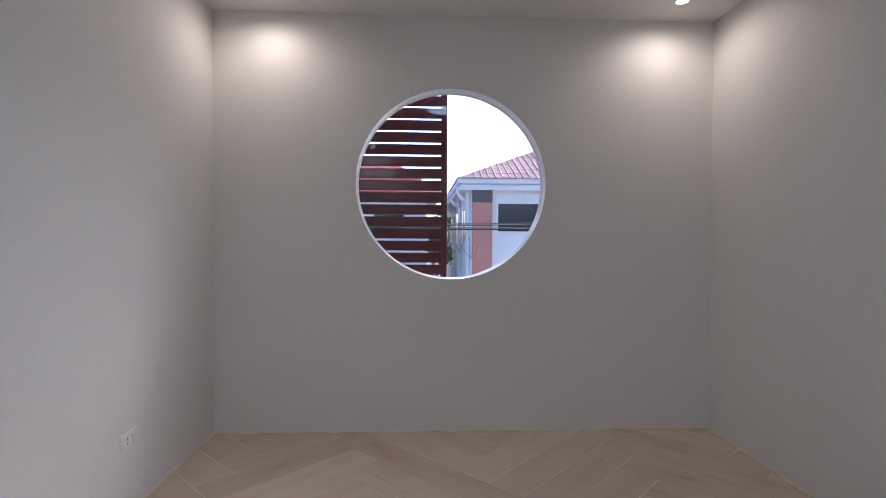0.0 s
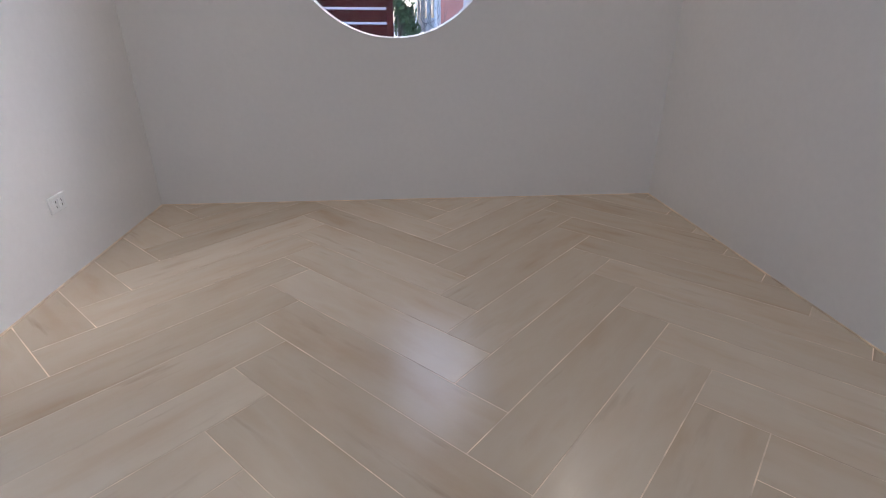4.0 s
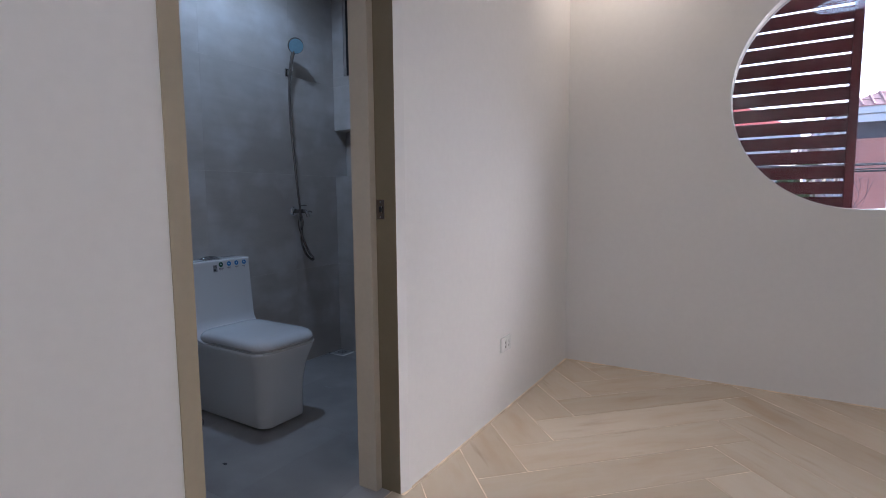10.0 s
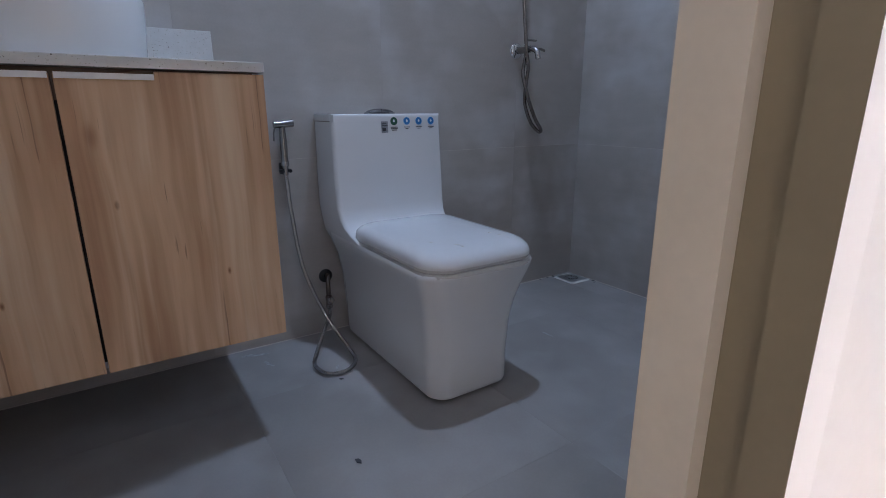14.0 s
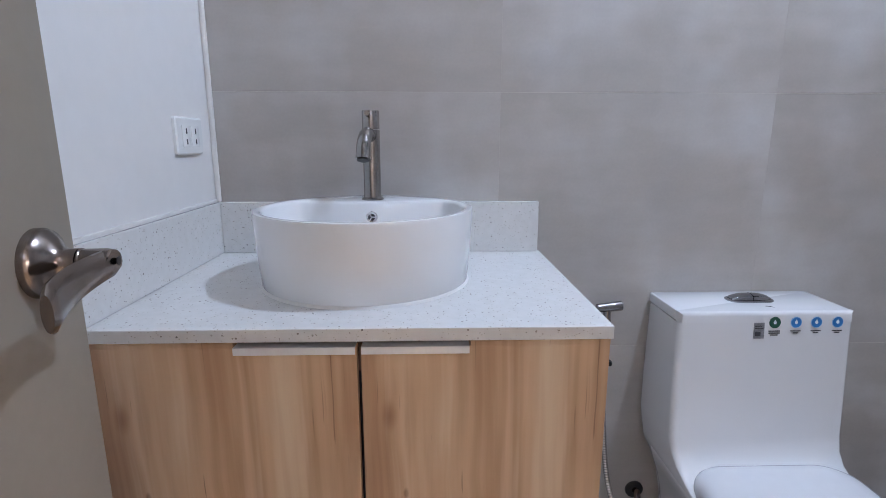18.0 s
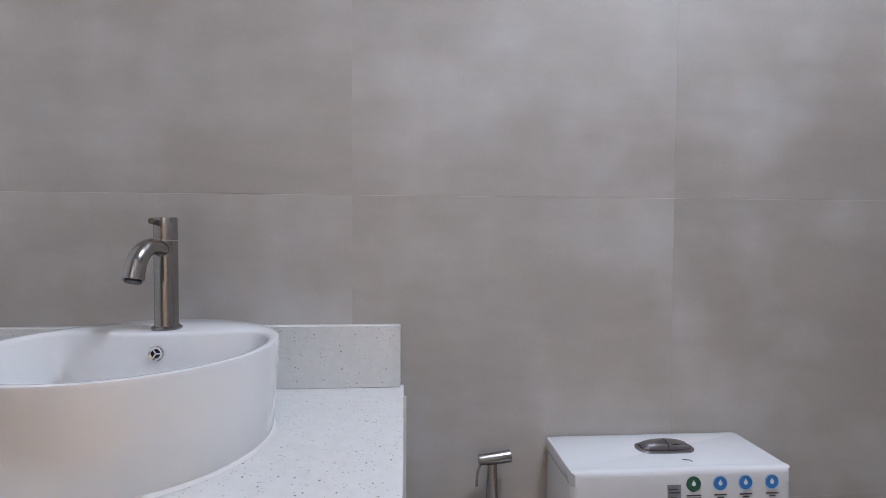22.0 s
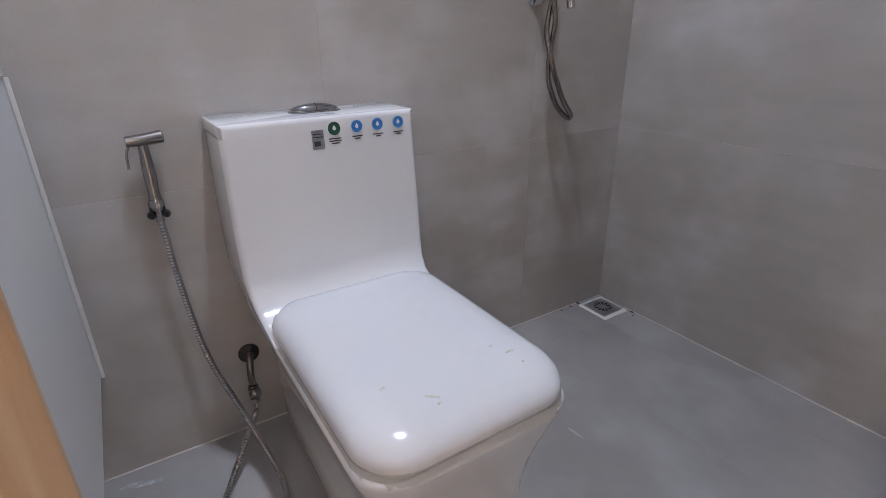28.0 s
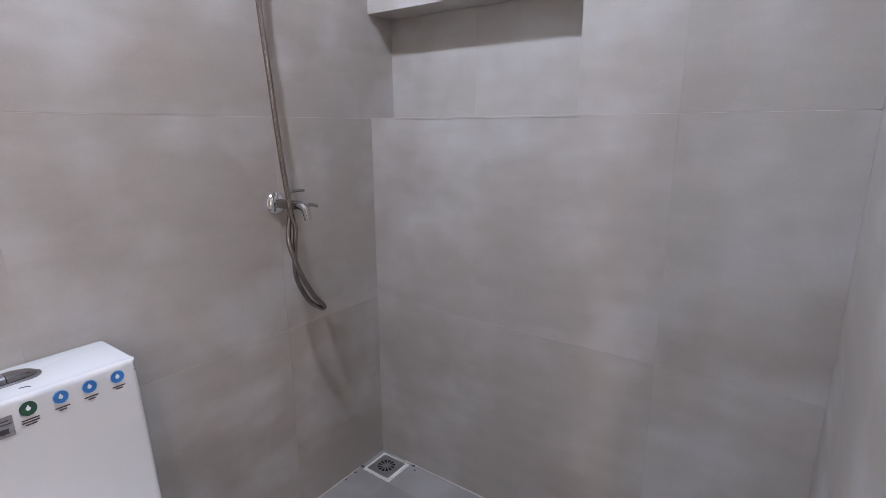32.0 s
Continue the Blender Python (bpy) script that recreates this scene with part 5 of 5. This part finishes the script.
def street_tree(x, y, base, height, spread, seed):
    rnd = random.Random(seed)
    t = thing("tree", "small leafy green street tree beyond the screen", "tree", pose(x, y, base))
    part("trunk", tube([(0, 0, 0), (0.05, 0.02, height * 0.3), (-0.03, 0.04, height * 0.6), (0.04, 0, height * 0.9)], lambda k: 0.09 * (1 - 0.75 * k), 8, 4), BARK, t)
    bm = bmesh.new()
    tips = []
    for k in range(9):
        a, z = rnd.uniform(0, 6.28), height * rnd.uniform(0.4, 0.75)
        tip = (spread * math.cos(a) * rnd.uniform(0.5, 1), spread * math.sin(a) * rnd.uniform(0.5, 1), z + height * rnd.uniform(0.1, 0.28))
        tube([(0, 0, z), ((tip[0]) * 0.5, tip[1] * 0.5, z * 0.4 + tip[2] * 0.6), tip], lambda k: 0.03 * (1 - 0.8 * k), 5, 3, bm)
        tips.append(tip)
    part("limbs", bm, BARK, t)
    verts, faces = [], []
    for i in range(1500):
        c = Vector(rnd.choice(tips)) + Vector((rnd.gauss(0, 1), rnd.gauss(0, 1), rnd.gauss(0, 0.8))) * spread * 0.27
        q = Euler((rnd.uniform(0, 6), rnd.uniform(0, 6), rnd.uniform(0, 6))).to_matrix()
        s = rnd.uniform(0.06, 0.11)
        k = len(verts)
        verts += [c + q @ Vector(p) for p in ((-s, 0, 0), (0, s * 0.45, s * 0.1), (s, 0, 0), (0, -s * 0.45, s * 0.1))]
        faces.append((k, k + 1, k + 2, k + 3))
    me = bpy.data.meshes.new("crown")
    me.from_pydata(verts, [], faces)
    me.materials.append(LEAFMAT)
    crown = new("crown", me)
    crown.parent = t


street_tree(1.78, 12.5, -3.4, 5.5, 0.42, 3)
street_tree(-2.5, 12.0, -3.4, 5.2, 1.6, 5)

cables = thing("street_cables", "black overhead cables and a bracket crossing the street", "cable", pose(0, 6.5, 0))
part("utility_pole", lathe([(0, -3.4), (0.12, -3.4), (0.09, 4.5), (0, 4.5)], 16), ASPHALT, cables, "grey concrete pole", m=pose(8, 0.2, 0))
for _z, _sag, _y in ((1.63, 0.03, 0), (1.595, 0.05, 0.1), (1.58, 0.06, 0.2), (1.68, 0.04, 0.5), (1.555, 0.04, 0.3)):
    part("cable", tube([(-6, _y, _z + 0.06), (0, _y, _z - _sag * 0.4), (3, _y, _z - _sag), (8, _y, _z + 0.1)], 0.011, 6, 8), BLACK, cables)

_curl = random.Random(4)
for _i in range(7):
    _x, _z = 2.0 + 0.06 * _i, 1.42 - 0.03 * _i
    part("loose_wire", tube([(_x, 0.3, _z + 0.15), (_x + _curl.uniform(-0.12, 0.12), 0.34, _z - 0.1), (_x + _curl.uniform(0, 0.25), 0.4, _z - _curl.uniform(0.2, 0.4)), (_x + _curl.uniform(-0.1, 0.3), 0.36, _z - 0.12), (_x + 0.25, 0.3, _z + 0.12)], 0.0028, 5, 6), BLACK, cables)


# ---- pieces: floor planks in herringbone, wall and floor tiles ----
def clip(poly, keep):
    """Cuts a convex polygon by half planes (a, b, c): a x + b y <= c."""
    for a, b, c in keep:
        out = []
        for i, p in enumerate(poly):
            q = poly[(i + 1) % len(poly)]
            dp, dq = a * p[0] + b * p[1] - c, a * q[0] + b * q[1] - c
            if dp <= 0:
                out.append(p)
            if (dp < 0 < dq) or (dq < 0 < dp):
                k = dp / (dp - dq)
                out.append((p[0] + (q[0] - p[0]) * k, p[1] + (q[1] - p[1]) * k))
        poly = out
        if len(poly) < 3:
            return []
    return poly


def area(poly):
    return abs(sum(p[0] * q[1] - q[0] * p[1] for p, q in zip(poly, poly[1:] + poly[:1]))) / 2


PW, PL, PX, PY, GAP = 0.2217, 1.1085, 0.346, 0.0394, 0.0021
ROOT = math.sqrt(0.5)
ROOM = [(-1, 0, -0.007), (1, 0, W - 0.007), (0, 1, -0.007), (0, -1, -SOUTH)]
DOORWAY = [(-1, 0, 0.046), (1, 0, 0.0065), (0, 1, DN - 0.001), (0, -1, -DS - 0.001)]
_lift = random.Random(11)


def plank(u0, u1, v0, v1, along_u):
    """A plank given in the herringbone's own axes, cut at the walls."""
    u0, u1, v0, v1 = u0 + GAP, u1 - GAP, v0 + GAP, v1 - GAP
    quad = [(PX + (u - v) * ROOT, PY + (u + v) * ROOT) for u, v in ((u0, v0), (u1, v0), (u1, v1), (u0, v1))]
    cx, cy = sum(p[0] for p in quad) / 4, sum(p[1] for p in quad) / 4
    turn = radians(45 if along_u else 135)
    c, s = math.cos(turn), math.sin(turn)
    lift = _lift.uniform(-0.0003, 0.0003)
    for region in (ROOM, DOORWAY):
        poly = clip(quad, region)
        if len(poly) < 3 or area(poly) < 2e-4:
            continue
        local = [((x - cx) * c + (y - cy) * s, -(x - cx) * s + (y - cy) * c) for x, y in poly]
        part("plank", prism(local, -0.009, lift), PLANK, floor, m=pose(cx, cy, 0, 0, 0, math.degrees(turn)))


for _c in range(-4, 5):
    for _k in range(-26, 12):
        _u, _v = _c * PL + _k * PW, -_c * PL + _k * PW
        plank(_u, _u + PL, _v, _v + PW, True)
        plank(_u + PL, _u + PL + PW, _v + PW - PL, _v + PW, False)


def slab(w, h, t=T, c=0.0006):
    """A tile lying in local x, y from 0 to w, h; its face at local z = t with a fine chamfer."""
    g, k = 0.0001, 0.0004
    a, b = c * 0.4, c
    return loft([[(g, k, 0), (w - g, k, 0), (w - g, h - k, 0), (g, h - k, 0)], [(g, k, t - a), (w - g, k, t - a), (w - g, h - k, t - a), (g, h - k, t - a)],
                 [(g + a, k + b, t), (w - g - a, k + b, t), (w - g - a, h - k - b, t), (g + a, h - k - b, t)]])


def cut_holes(cells, holes):
    for hx0, hx1, hy0, hy1 in holes:
        out = []
        for x0, x1, y0, y1 in cells:
            if hx0 >= x1 or hx1 <= x0 or hy0 >= y1 or hy1 <= y0:
                out.append((x0, x1, y0, y1))
                continue
            if y0 < hy0:
                out.append((x0, x1, y0, hy0))
            if hy1 < y1:
                out.append((x0, x1, hy1, y1))
            a, b = max(y0, hy0), min(y1, hy1)
            if x0 < hx0:
                out.append((x0, hx0, a, b))
            if hx1 < x1:
                out.append((hx1, x1, a, b))
        cells = out
    return cells


def tiles(parent, m, xs, ys, mat, holes=()):
    """Tiles in the grid of the joints xs, ys on the plane m."""
    cells = [(a, b, c, d) for a, b in zip(xs, xs[1:]) for c, d in zip(ys, ys[1:])]
    for x0, x1, y0, y1 in cut_holes(cells, holes):
        if x1 - x0 > 0.01 and y1 - y0 > 0.01:
            part("tile", slab(x1 - x0, y1 - y0), mat, parent, m=m @ pose(x0, y0, 0))


ROWS = [-0.0125, 0.648, 1.296, 1.944, 2.592, HB]
# west wall: local x runs along -y from the shower corner
tiles(wall_bw, pose(XW - T, YN, 0, 90, 0, 90) @ pose(YS - YN, 0, 0), [0, 0.692, 1.364, 2.012, YN - YS + 0.118 + T], ROWS, WALL_TILE)
# north wall: local x runs along -x, seen from the south
tiles(wall_bn, pose(XW, YN + T, 0, 90, 0, 0), [0, 0.996, XE - XW], ROWS, WALL_TILE, [(0, NX1 - XW, NZ0, NZ1), (WX0 - XW, WX1 - XW, WZ0, WZ1)])
tiles(wall_bn, pose(XW, NY + T, 0, 90, 0, 0), [0, 0.352, NX1 - XW], [NZ0, NZ1], WALL_TILE)
tiles(wall_bn, pose(XW, YN, NZ0 - T), [0, NX1 - XW], [0.0, NY - YN], WALL_TILE)
tiles(wall_bn, pose(XW, NY, NZ1 + T, 180), [0, 0.352, NX1 - XW], [0.0, NY - YN], WALL_TILE)
tiles(wall_bn, pose(NX1 + T, NY, NZ0, 90, 0, -90), [0, NY - YN], [0, NZ1 - NZ0], WALL_TILE)
part("sill_edge", box(0, NX1 - XW, -0.001, 0.003, NZ0 - 0.006, NZ0 + 0.001, 0.001), WALL_TILE, wall_bn, "trimmed tile sill edge", m=pose(XW, YN, 0))
# east wall beside the door
tiles(wall_be, pose(XE, YN, 0, 90, 0, -90) @ pose(0, 0, -T), [0, 1.0, YN - DN - 0.056], ROWS, WALL_TILE)
# bathroom floor
tiles(floor_b, pose(XW, YS, -0.0205), [0, 0.353, 1.001, XE - XW], [0, 0.715, 1.363, 2.008], FLOOR_TILE)
tiles(floor_b, pose(XW, YS, -0.0205), [0, 0.147, 1.001, XE - XW], [2.008, YN - YS], FLOOR_TILE, [(0.02, 0.148, YN - YS - 0.137, YN - YS - 0.01)])
